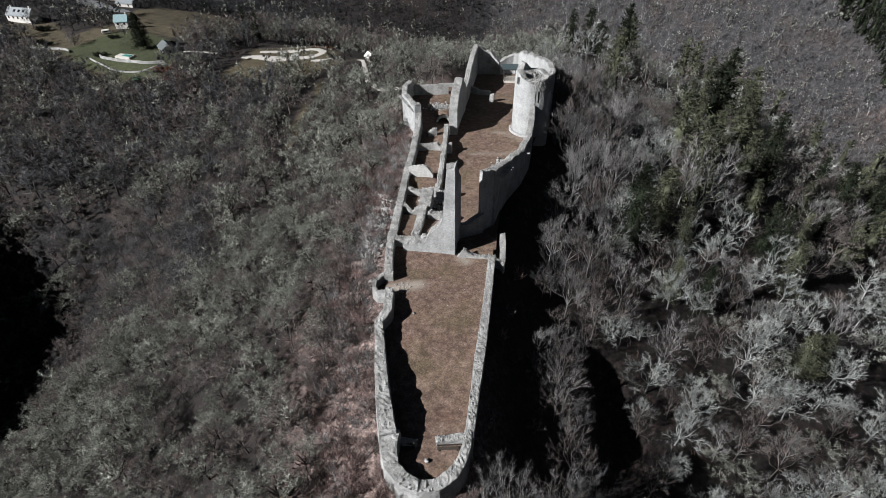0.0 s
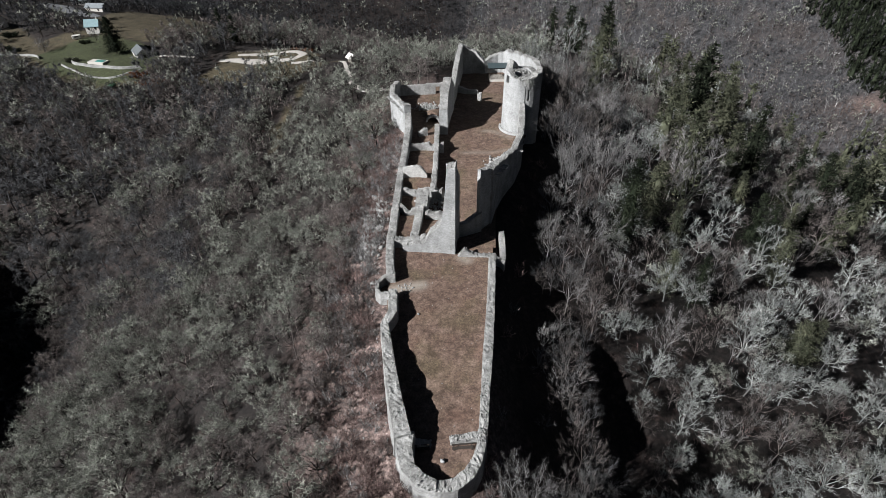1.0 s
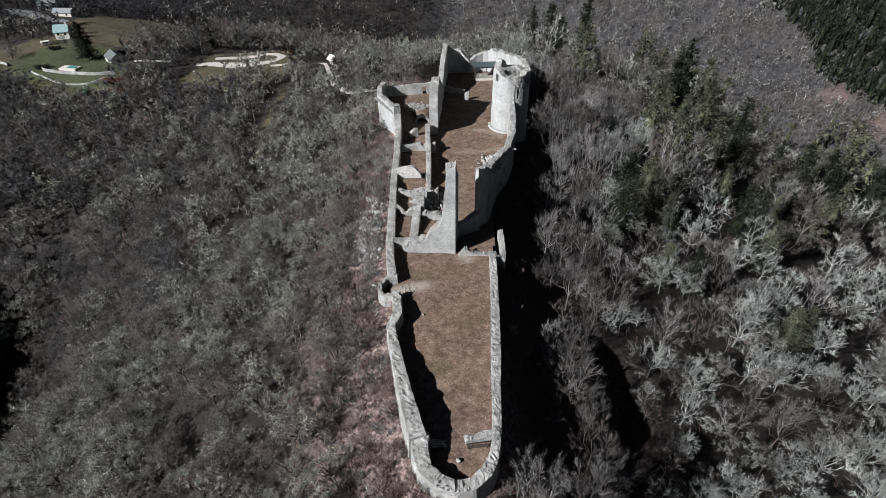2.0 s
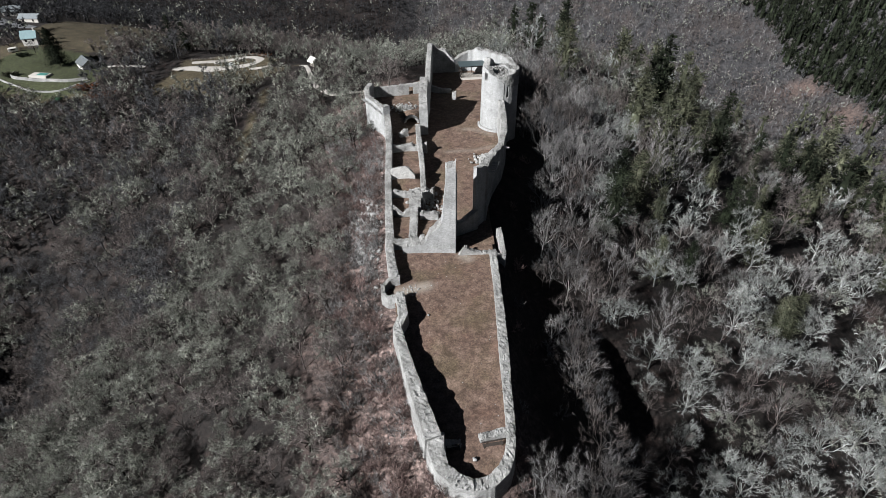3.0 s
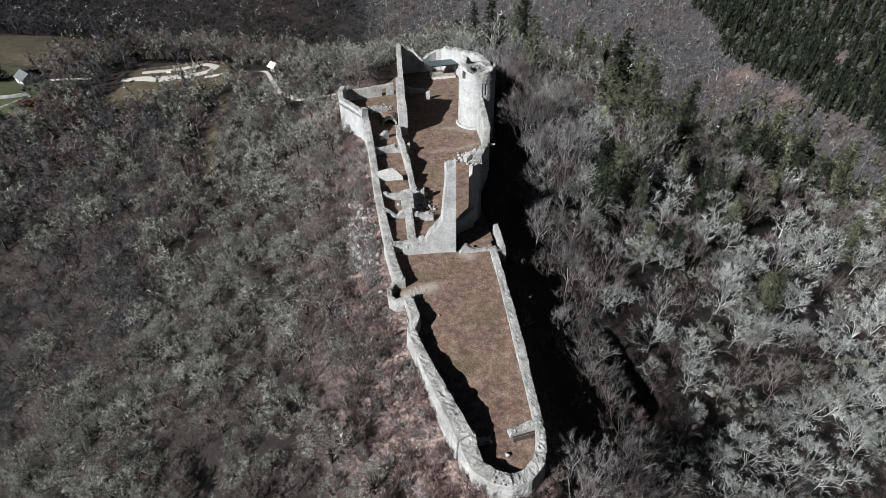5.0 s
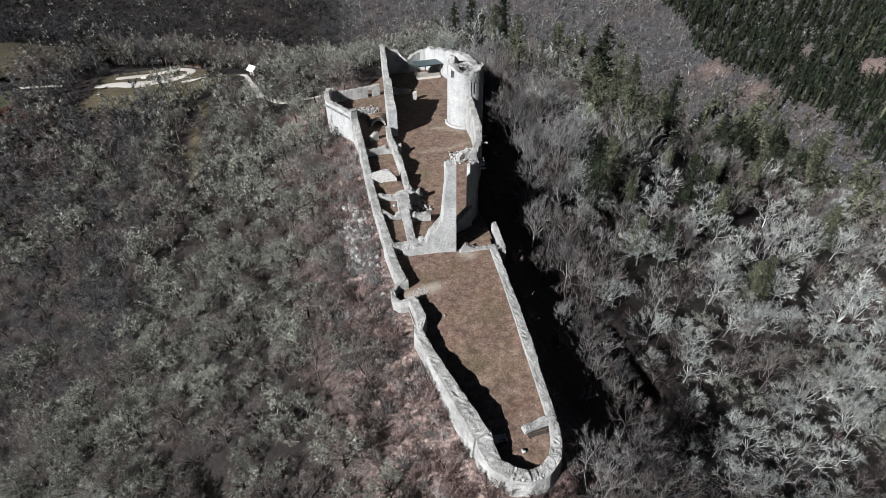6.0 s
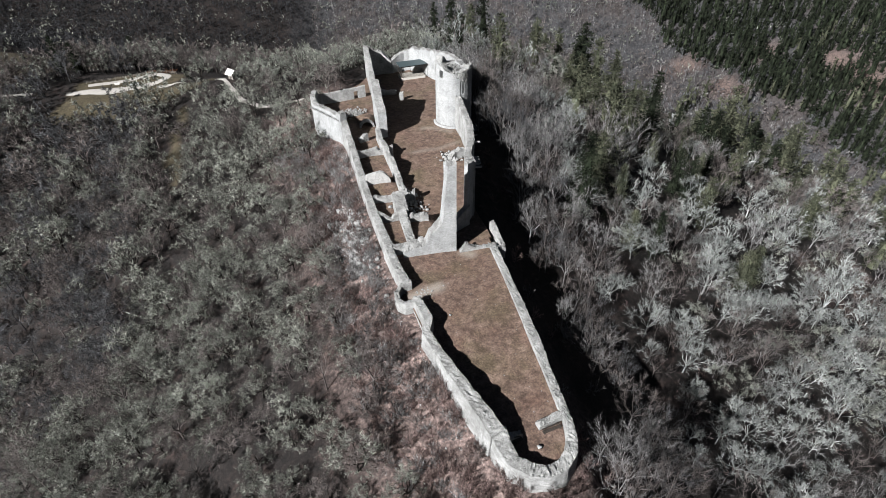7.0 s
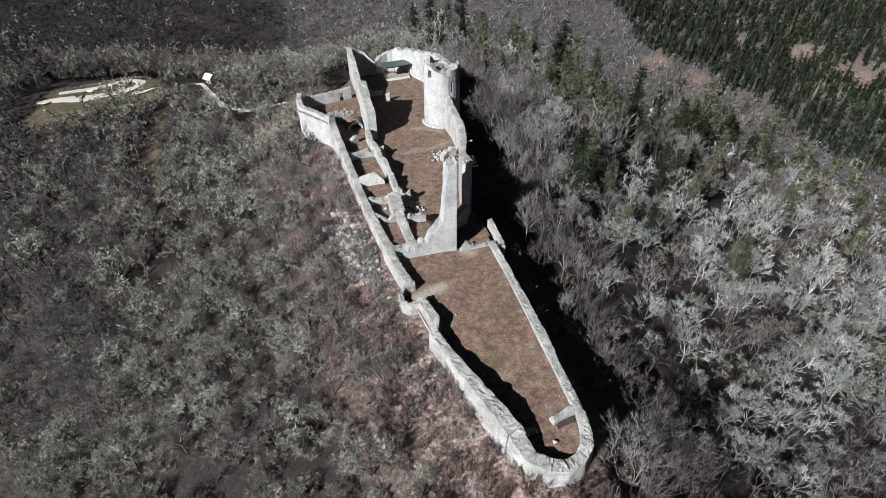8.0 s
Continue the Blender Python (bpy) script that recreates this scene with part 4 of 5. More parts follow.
def kind_of(x, y, rng):
    """The mix of trees on each part of the hills."""
    n = len(x)
    u = rng.uniform(0, 1, n)
    patch = wave(x, y, 30, 7)
    west = x < np.interp(y, [0, 100, 180, 205, 300, 340], [-3, 0, 6, 48, 60, 40])
    far = np.hypot(x - 10, y - 120) > 330
    k = np.where(u < 0.80, "oak_lichen", np.where(u < 0.95, "oak_brown", "ash_brown")).astype(object)
    back = y > 275
    k = np.where(back & (u < 0.5), "oak_brown", k)
    # Valley behind the slope's break: dimmed trees stand in for its shade.
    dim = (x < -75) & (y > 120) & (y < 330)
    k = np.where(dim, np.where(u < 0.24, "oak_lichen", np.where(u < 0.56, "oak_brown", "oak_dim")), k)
    east = np.where(u < np.where(x > 85, 0.34, 0.55), "oak_pale", np.where(u < 0.66, "ash_grey", np.where(u < 0.9, "ash_brown", "oak_lichen")))
    outer = (x > 105) & (y > 115)
    east = np.where(outer, np.where(u < 0.2, "oak_pale", np.where(u < 0.34, "ash_grey", np.where(u < 0.62, "ash_brown", np.where(u < 0.8, "oak_brown", np.where(u < 0.86, "pine_olive", "oak_lichen"))))), east)
    band = near_line(x, y, [(46, 84), (55, 102), (75, 145), (96, 187), (124, 234)])
    band2 = near_line(x, y, [(82, 110), (100, 124), (135, 134), (150, 176), (190, 168)])
    east = np.where((band < 8) & (u < 0.27), "pine_olive", east)
    east = np.where((band2 < 13) & (u < 0.19), "pine_olive", east)
    east = np.where(((band < 10) | (band2 < 13)) & (u > 0.93), "fir_dark", east)
    east = np.where((band2 >= 13) & (x > 60) & (y > 90) & (y < 210) & (u > 0.95), "pine_olive", east)
    grove = near_line(x, y, [(84, 122), (98, 155), (112, 192)]) < 8
    east = np.where(grove & (u < 0.32), np.where(u < 0.24, "pine_olive", "fir_dark"), east)
    east = np.where((np.hypot(x - 76, y - 73) < 5.0), "pine_olive", east)
    east = np.where((near_line(x, y, [(38, 226), (60, 248), (88, 262)]) < 8) & (u < 0.6), "fir_dark", east)
    strip = (near_line(x, y, [(2, 38), (10, 75), (13, 88), (20, 112), (27, 135), (40, 165)]) < 22)
    east = np.where(strip, np.where(u < np.where(y > 105, 0.5, 0.25), "ash_grey", np.where(u < 0.75, "ash_brown", "ash_dim")), east)
    k = np.where(west, k, east)
    farmix = np.where(u < 0.25, "oak_brown", np.where(u < 0.4, "ash_grey", np.where(u < 0.88, "ash_mauve", "oak_lichen")))
    # The far hill's shaded west gets the darker twig colour.
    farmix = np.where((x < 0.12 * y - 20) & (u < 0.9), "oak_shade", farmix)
    slope = (x > 428 + 16 * wave(x, y, 40, 3))
    farmix = np.where((x > 240) & (y < 400) & (u > 0.9), "pine_olive", farmix)
    farmix = np.where(slope & (u < 0.94), "fir_dark", farmix)
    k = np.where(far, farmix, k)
    return k


def place(arrays, x, y, z, size, turn):
    """Many copies of one tree, joined: points and triangles."""
    v, f = arrays
    n = len(x)
    c, s = np.cos(turn)[:, None], np.sin(turn)[:, None]
    vx = (v[None, :, 0] * c - v[None, :, 1] * s) * size[:, None] + x[:, None]
    vy = (v[None, :, 0] * s + v[None, :, 1] * c) * size[:, None] + y[:, None]
    vz = v[None, :, 2] * size[:, None] + z[:, None]
    V = np.stack([vx, vy, vz], -1).reshape(-1, 3)
    F = (f[None] + (np.arange(n) * len(v))[:, None, None]).reshape(-1, 3)
    return V, F


def joined(name, label, rows, mat):
    V, F, base = [], [], 0
    for v, f in rows:
        V.append(v)
        F.append(f + base)
        base += len(v)
    me = mesh_np(name, np.concatenate(V), np.concatenate(F), mat)
    ob = new(name, me)
    return ob


def plant(x, y, rng, level, label, singles=0, focus=(0, 60), scale=1.0):
    """Trees at these places: the nearest ones as things of their own, the rest joined kind by kind."""
    k = kind_of(x, y, rng)
    z = land(x, y)
    size = rng.choice([0.72, 0.9, 1.05, 1.35], len(x)) * rng.uniform(0.88, 1.12, len(x)) * scale
    slim = np.array([q.startswith("ash") for q in k])
    size *= np.where(slim, np.where((y < 84) & (x < 60), 0.86, np.where((y < 200) & (x < 75), np.where(y < 112, 1.0, 1.2), 0.82)), 1.0)
    size *= np.where(~slim & (x > 28) & (x < 330), 1.14, np.where(x < -60, 1.22, 1.0))
    turn = rng.uniform(0, 6.283, len(x))
    order = np.argsort(np.hypot(x - focus[0], y - focus[1]))
    single = set(order[:singles].tolist())
    protos = {}
    for name, (form, mat, text, thing, many) in KINDS.items():
        idx = np.where(k == name)[0]
        alone = [i for i in idx if i in single]
        for i in alone:
            var = i % len(level[form])
            key = (name, var)
            m = Matrix.Translation((x[i], y[i], z[i])) @ Matrix.Rotation(turn[i], 4, "Z") @ Matrix.Diagonal((size[i], size[i], size[i], 1))
            if key not in protos:
                ob = new(thing)
                tagged(ob, text, "tree", "trees of the slope")
                wood, crown = level[form][var]
                part_np("trunk", *wood, BARK_DARK if name in DARK_WOOD else mat, ob)
                part_np("crown", *crown, mat, ob)
                ob.matrix_basis = m
                protos[key] = ob
            else:
                src = protos[key]
                keep = src.matrix_basis.copy()
                src.matrix_basis = Matrix.Identity(4)
                copy_thing(src, m)
                src.matrix_basis = keep
        rest = np.array([i for i in idx if i not in single], int)
        if not len(rest):
            continue
        crowns, woods = [], []
        for var, (wood, crown) in enumerate(level[form]):
            j = rest[rest % len(level[form]) == var]
            if len(j):
                crowns.append(place(crown, x[j], y[j], z[j], size[j], turn[j]))
                woods.append(place(wood, x[j], y[j], z[j], size[j], turn[j]))
        ob = new("woodland")
        tagged(ob, label + " of " + many, "woodland", kind="stuff")
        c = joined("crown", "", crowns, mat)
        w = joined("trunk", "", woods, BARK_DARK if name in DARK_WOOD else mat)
        c.parent = w.parent = ob
        c["kind"] = w["kind"] = "stuff"


x, y, rng = scatter(-150, 150, 18, 215, 5.5, 21)
far_off = np.hypot(x + 15, y - 5)
ok = in_view(x, y) & ~open_ground(x, y) & (far_off < 128)
plant(x[ok], y[ok], rng, NEAR, "slope", 300, scale=1.02)
x, y, rng = scatter(-5, 70, 18, 190, 4.4, 27)
ok = ~open_ground(x, y) & (near_line(x, y, [(2, 38), (10, 75), (13, 88), (20, 112), (27, 135), (40, 165)]) < 20) & (x > np.interp(y, [18, 88, 165], [0, 13, 38])) & (near_line(x, y, RAVINE) > 5.2) & (rng.uniform(0, 1, len(x)) < np.where(y > 92, 0.5, 0.85))
plant(x[ok], y[ok], rng, NEAR, "strip below the wall", scale=1.12)
x, y, rng = scatter(-340, 360, 18, 460, 6.9, 22)
far_off = np.hypot(x + 15, y - 5)
ok = ((x < 45) | (rng.uniform(0, 1, len(x)) < 0.85)) & in_view(x, y) & ~open_ground(x, y) & (far_off >= 128) & (np.hypot(x - 10, y - 120) < 330)
ring_of = lambda poly: near_line(x, y, poly + poly[:1])
ok &= (ring_of(MEADOW) > 4.5) & (ring_of(PARKING) > 5) & (ring_of(VILLAGE) > 4.5) & (ring_of(FIELD) > 4.5) & (np.hypot(x + 35, y - 259) > 14)
ok &= (far_off < 235) | (x < -60) | (rng.uniform(0, 1, len(x)) < 0.82)
close = far_off < 235
plant(x[ok & close], y[ok & close], rng, MID, "wooded hillside", scale=1.22)
plant(x[ok & ~close], y[ok & ~close], rng, HILL, "upper hillside", scale=1.42)
x, y, rng = scatter(-420, 680, 60, 800, 6.6, 23)
ok = (x <= 428 + 16 * wave(x, y, 40, 3)) & (((x < 425) & (x > 0.12 * y - 40)) | (rng.uniform(0, 1, len(x)) < 0.86)) & in_view(x, y) & ~open_ground(x, y) & (np.hypot(x - 10, y - 120) >= 330)
plant(x[ok], y[ok], rng, FAR, "distant hillside", scale=1.25)
x, y, rng = scatter(395, 680, 60, 800, 6.4, 29)
ok = (x > 428 + 16 * wave(x, y, 40, 3)) & in_view(x, y) & ~open_ground(x, y) & (np.hypot(x - 10, y - 120) >= 330)
plant(x[ok], y[ok], rng, FAR, "plantation", scale=1.05)

# shrubs on the bare slopes under the walls
x, y, rng = scatter(-40, 45, 22, 215, 1.45, 24)
belt = ~inside(x, y, CASTLE) & (near_line(x, y, [(-8, 36), (-11, 60), (-12, 90), (-10, 120), (-9, 142), (-14, 165)]) < 12.5)
belt |= ~inside(x, y, CASTLE) & (near_line(x, y, [(2, 36), (10, 75), (13, 88), (20, 112), (27, 135)]) < 12) & (rng.uniform(0, 1, len(x)) < 0.05)
belt &= rng.uniform(0, 1, len(x)) < 0.85
x, y = x[belt], y[belt]
z, size, turn = land(x, y), rng.uniform(0.6, 1.35, len(x)), rng.uniform(0, 6.283, len(x))
tone = rng.uniform(0, 1, len(x)) + 0.3 * wave(x, y, 12, 4)
for mat, sel, text in ((TWIG_RED, tone < 0.4, "reddish leafless shrubs below the castle wall"), (TWIG_BROWN, (tone >= 0.4) & (tone < 0.55), "brown leafless shrubs below the castle wall"), (TWIG_GREY, tone >= 0.55, "grey leafless shrubs below the castle wall")):
    rows = []
    for var, b in enumerate(BUSHES):
        j = np.where(sel)[0]
        j = j[j % len(BUSHES) == var]
        rows.append(place(b, x[j], y[j], z[j], size[j], turn[j]))
    tagged(joined("shrubs", "", rows, mat), text, "shrubs", kind="stuff")

# undergrowth between the trees
THICKET = [bush(170 + i, 2.0 + 0.5 * (i % 3), 5, 1.3, 0.03, 7) for i in range(5)]
x, y, rng = scatter(-190, 130, 18, 260, 3.6, 25)
ok = in_view(x, y) & ~open_ground(x, y) & ((np.hypot(x + 15, y - 5) < 140) | (x < -10)) & (near_line(x, y, RAVINE) > 5) & (rng.uniform(0, 1, len(x)) < np.where(x > 20, 0.5, 0.28))
x, y = x[ok], y[ok]
z, size, turn = land(x, y), rng.uniform(0.6, 1.3, len(x)), rng.uniform(0, 6.283, len(x))
tone = rng.uniform(0, 1, len(x)) + 0.35 * wave(x, y, 18, 6)
for mat, sel, text in ((TWIG_RED, tone < 0.35, "reddish undergrowth on the wooded slope"), (TWIG_BROWN, tone >= 0.35, "brown leafless undergrowth on the wooded slope")):
    rows = []
    for var, b in enumerate(THICKET):
        j = np.where(sel)[0]
        j = j[j % len(THICKET) == var]
        rows.append(place(b, x[j], y[j], z[j], size[j], turn[j]))
    tagged(joined("undergrowth", "", rows, mat), text, "undergrowth", kind="stuff")


# ---- stones on the slope below the western wall ----
rnd = random.Random(5)
rows = []
for _ in range(420):
    y = rnd.uniform(44, 140)
    x = float(np.interp(y, [44, 60, 75, 90, 110, 140], [-10, -11.8, -13.6, -11.6, -10.4, -8])) - rnd.expovariate(0.35) - 0.2
    rows.append((x, y, land_at(x, y) + 0.05, rnd.uniform(0.05, 0.16)))
for _ in range(520):
    x, y = rnd.gauss(-14.8, 1.5), rnd.gauss(100, 7.0)
    rows.append((x, y, land_at(x, y) + 0.05, 0.1 + 0.8 * rnd.random() ** 3))
v, f = stones(rows, rnd)
tagged(new("scree", mesh_np("scree", v, f, STONE)), "pale limestone rubble strewn below the wall", "stones", kind="stuff")
rows = []
for _ in range(230):
    x, y = rnd.gauss(-0.5, 1.8), rnd.gauss(160.5, 1.5)
    rows.append((x, y, yard_height(y) + rnd.uniform(0.05, 0.6), rnd.uniform(0.1, 0.3)))
for _ in range(150):
    x, y = rnd.gauss(-1.5, 2.0), rnd.gauss(105, 2.4)
    rows.append((x, y, yard_height(y) + rnd.uniform(0.05, 0.3), rnd.uniform(0.12, 0.4)))
for _ in range(110):
    x, y = rnd.gauss(17, 1.6), rnd.gauss(121.5, 1.4)
    rows.append((x, y, yard_height(y) + rnd.uniform(0.05, 0.5), rnd.uniform(0.12, 0.4)))
v, f = stones(rows, rnd)
tagged(new("rubble_heap", mesh_np("rubble_heap", v, f, RUBBLE)), "heaps of fallen stones in the upper ruins", "stones", kind="stuff")
rows = [(rnd.gauss(-7.2, 1.2), rnd.gauss(74.4, 0.6), 0.06, rnd.uniform(0.05, 0.16)) for _ in range(22)]
rows += [(rnd.uniform(-8, 8), rnd.uniform(45, 82), 0.02, rnd.uniform(0.03, 0.07)) for _ in range(60)]
v, f = stones([r for r in rows if r[0] < 0.17 * r[1] - 5.5], rnd)
v[:, 2] += np.array([yard_height(q) for q in v[:, 1]])
tagged(new("yard_stones", mesh_np("yard_stones", v, f, ASHLAR)), "small pale stones lying on the yard's grass", "stones", kind="stuff")

for spot in ((-2.7, 40.0, 0.34), (-5.3, 67.2, 0.2)):
    v, f = stones([(0, 0, 0, spot[2])], random.Random(9))
    ob = new("boulder", mesh_np("boulder", v, f, ASHLAR))
    ob.location = (spot[0], spot[1], yard_height(spot[1]) + spot[2] * 0.55)
    tagged(ob, "pale limestone boulder on the yard's grass", "stone")

# ---- furniture of the yards ----
WOOD_DARK = plain("weathered_dark_wood", (0.033, 0.027, 0.0228), 0.8, 0, 9, 0.3)
WOOD_GREY = plain("silvered_wood", (0.18, 0.168, 0.15), 0.85, 0, 9, 0.3)
ROOF_METAL = plain("blue_grey_sheet_metal", (0.045, 0.063, 0.069), 0.55, 0.1, 3, 0.12)
WHITE = plain("white_render", (0.432, 0.426, 0.408), 0.85, 0, 2.0, 0.08)
PALE_BOARD = plain("pale_boards", (0.372, 0.36, 0.336), 0.8, 0, 5, 0.12)
SLATE = plain("grey_slate", (0.132, 0.15, 0.162), 0.6, 0, 6, 0.2)
ROOF_DARK = plain("dark_grey_slate", (0.075, 0.085, 0.09), 0.6, 0, 6, 0.25)
TARMAC = plain("worn_grey_tarmac", (0.105, 0.11, 0.118), 0.9, 0, 3.0, 0.2)
SLATE_BLUE = plain("pale_blue_slate", (0.132, 0.204, 0.222), 0.6, 0, 6, 0.15)
GLASS = plain("dark_window_glass", (0.012, 0.0132, 0.0156), 0.15, 0, 3, 0.1, 0.5)
GRAVEL = plain("pale_gravel", (0.3, 0.288, 0.27), 0.95, 0, 4.0, 0.18)
CAR_PAINT = plain("pale_car_paint", (0.372, 0.396, 0.396), 0.3, 0.1, 1, 0.04, 0.5)
RUBBER = plain("black_rubber", (0.012, 0.012, 0.012), 0.8)
TURQUOISE = plain("turquoise_cover", (0.018, 0.132, 0.12), 0.5, 0, 3, 0.1)
TARP = plain("green_tarpaulin", (0.018, 0.06, 0.03), 0.6, 0, 3, 0.15)
RUST = bark("rust_hedge_leaves", (0.06, 0.027, 0.015), (0.144, 0.066, 0.036))


def bench(x, y, z, turn, length):
    ob = new("bench")
    ob.matrix_basis = Matrix.Translation((x, y, z)) @ Matrix.Rotation(turn, 4, "Z")
    for i in range(3):
        part("slat", boxes((-length / 2, -0.25 + 0.17 * i, 0.42, length / 2, -0.11 + 0.17 * i, 0.47), bevel=0.01), WOOD_DARK, ob)
    for i in range(2):
        part("backrest", boxes((-length / 2, 0.27, 0.62 + 0.2 * i, length / 2, 0.32, 0.76 + 0.2 * i), bevel=0.01), WOOD_DARK, ob)
    for s in (-1, 1):
        part("leg", boxes((s * length * 0.42 - 0.06, -0.22, -0.05, s * length * 0.42 + 0.06, 0.3, 0.42), (s * length * 0.42 - 0.05, 0.22, 0.42, s * length * 0.42 + 0.05, 0.28, 0.95)), WOOD_DARK, ob)
    tagged(ob, "dark wooden bench with a slatted back by the wall", "bench", "benches in the bastion")


bench(0.2, 41.7, yard_height(41.7), 0.02, 3.0)
bench(-5.4, 41.9, yard_height(41.9), 0.03, 2.0)


def stage():
    """The roofed wooden stage at the far end of the upper yard."""
    ob = new("roofed_stage")
    z = yard_height(183)
    ob.matrix_basis = Matrix.Translation((26.3, 184.6, z)) @ Matrix.Rotation(-0.05, 4, "Z")
    w, d = 4.3, 2.3
    part("platform", boxes((-w, -d, -0.6, w, d, 0.85), bevel=0.03), PALE_BOARD, ob, "pale boarded platform")
    for k in range(16):
        part("floor_board", boxes((-w + 0.02 + k * 0.5375, -d + 0.01, 0.85, -w + 0.51 + k * 0.5375, d - 0.01, 0.875)), WOOD_GREY, ob)
    for px in (-w + 0.1, 0.0, w - 0.1):
        for py in (-d + 0.1, d - 0.1):
            if px or py > 0:
                part("post", boxes((px - 0.09, py - 0.09, 0.87, px + 0.09, py + 0.09, 4.6 + 0.1 * (py > 0))), WOOD_DARK, ob)
    part("beam", boxes((-w, -d + 0.02, 4.45, w, -d + 0.2, 4.7)), WOOD_DARK, ob)
    part("roof", boxes((-w - 0.5, -d - 0.5, 4.72, w + 0.5, d + 0.5, 4.9), m=Matrix.Rotation(-0.04, 4, "X"), bevel=0.02), ROOF_METAL, ob, "blue-grey sheet metal roof")
    for k in range(7):
        part("rail_post", boxes((-w + 0.04, -d + 0.4 + k * 0.64, 0.87, -w + 0.1, -d + 0.46 + k * 0.64, 1.9)), WOOD_DARK, ob)
    for k in range(4):
        part("rail", boxes((-w + 0.03, -d + 0.3, 1.0 + 0.29 * k, -w + 0.09, d - 0.2, 1.06 + 0.29 * k)), WOOD_DARK, ob)
    tagged(ob, "wooden stage with a blue-grey metal roof on posts", "stage")


stage()


def vault():
    """The mouth of a barrel vault under a low mound."""
    ob = new("vault_mouth")
    z = yard_height(149)
    ob.matrix_basis = Matrix.Translation((0.9, 148.6, z)) @ Matrix.Rotation(-0.15, 4, "Z")
    n = 15
    for k in range(n):
        a0, a1 = math.pi * k / n + 0.01, math.pi * (k + 1) / n - 0.01
        bm = bmesh.new()
        pts = [(math.cos(a) * r, q, math.sin(a) * r * 0.95 + 0.2) for q in (-0.5 + rnd.uniform(-0.08, 0.08), 0.5) for a, r in ((a0, 1.6), (a1, 1.6), (a1, 2.15 + rnd.uniform(-0.1, 0.1)), (a0, 2.15))]
        vs = [bm.verts.new(p) for p in pts]
        for q in ((0, 1, 2, 3), (7, 6, 5, 4), (0, 4, 5, 1), (1, 5, 6, 2), (2, 6, 7, 3), (3, 7, 4, 0)):
            bm.faces.new([vs[i] for i in q])
        part("arch_stone", bm, RUBBLE, ob)
    bm = bmesh.new()
    ring = []
    for q in range(7):
        u = q / 6
        ring.append([bm.verts.new((math.cos(math.pi * k / 16) * (2.1 + 1.0 * u), 0.45 + 7.0 * u, math.sin(math.pi * k / 16) * 2.1 * (1 - u ** 4 * 0.97) + 0.1 + 0.08 * math.sin(5 * k + 3 * q))) for k in range(17)])
    for a, b in zip(ring, ring[1:]):
        for k in range(16):
            bm.faces.new((a[k], a[k + 1], b[k + 1], b[k]))
    part("mound", bm, YARD, ob, "grassy mound over the vault")
    tagged(ob, "round stone vault mouth under a grassy mound", "vault")


vault()


def corbels():
    for i, u in enumerate((0.02, 0.10, 0.15, 0.2, 0.25, 0.52, 0.6, 0.66, 0.72, 0.78)):
        px, py = np.interp(u, [0, 0.3, 0.5, 1], [11.6, 15.4, 19.8, 25.2]), np.interp(u, [0, 0.3, 0.5, 1], [94.5, 105.4, 113.5, 136])
        pz = np.interp(u, [0, 0.3, 0.5, 1], [10.8, 7.2, 5.4, 5.0])
        bm = boxes((-0.6, -0.2, -0.22, 0.7, 0.2, 0.2), (0.3, -0.17, -0.05, 0.95, 0.17, 0.2), bevel=0.03)
        me = bpy.data.meshes.new("corbel")
        bm.to_mesh(me)
        bm.free()
        me.materials.append(ASHLAR)
        ob = new("corbel", me)
        ob.matrix_basis = Matrix.Translation((px, py, pz)) @ Matrix.Rotation(-0.4, 4, "Z")
        tagged(ob, "pale stone corbel jutting from the eastern wall", "corbel", "corbels of the eastern wall")


corbels()
ruin("wall_buttress", [(25.4, 136.0), (29.2, 137.2)], [-10, -10], [-5.6, -5.8], 0.9, "low buttress wall outside the tower", jag=0.1, rubble=False)


# ---- roads, paths and the car park ----
def smooth_line(pts, step=1.5):
    out = []
    n = len(pts)
    for i in range(n - 1):
        p = [np.array(pts[max(0, min(n - 1, i + k))], float) for k in (-1, 0, 1, 2)]
        m = max(2, int(np.hypot(*(p[2] - p[1])) / step))
        for k in range(m):
            t = k / m
            out.append(0.5 * (2 * p[1] + (p[2] - p[0]) * t + (2 * p[0] - 5 * p[1] + 4 * p[2] - p[3]) * t * t + (3 * p[1] - p[0] - 3 * p[2] + p[3]) * t ** 3))
    out.append(np.array(pts[-1], float))
    return np.array(out)


def ribbon(name, pts, width, mat, label, lift=0.1, category="path"):
    c = smooth_line(pts)
    t = np.gradient(c, axis=0)
    t /= np.hypot(*t.T)[:, None]
    nrm = np.stack([-t[:, 1], t[:, 0]], 1)
    w = np.interp(np.linspace(0, 1, len(c)), np.linspace(0, 1, len(width)), width)
    cols = 7
    wob = np.array([[0.12 * math.sin(i * 1.7 + s * 3) for s in (0, 1)] for i in range(len(c))])
    V = []
    for k in range(cols):
        u = k / (cols - 1) - 0.5
        q = c + nrm * (u * w + np.where(abs(u) == 0.5, wob[:, int(u > 0)], 0))[:, None]
        V.append(np.column_stack([q, land(q[:, 0], q[:, 1]) + lift * (0.3 if abs(u) == 0.5 else 1)]))
    V = np.stack(V, 1)
    i = (np.arange(len(c) - 1)[:, None] * cols + np.arange(cols - 1)[None]).ravel()
    me = mesh_np(name, V.reshape(-1, 3), np.stack([i, i + 1, i + cols + 1, i + cols], 1), mat)
    return tagged(new(name, me), label, category, kind="structure")


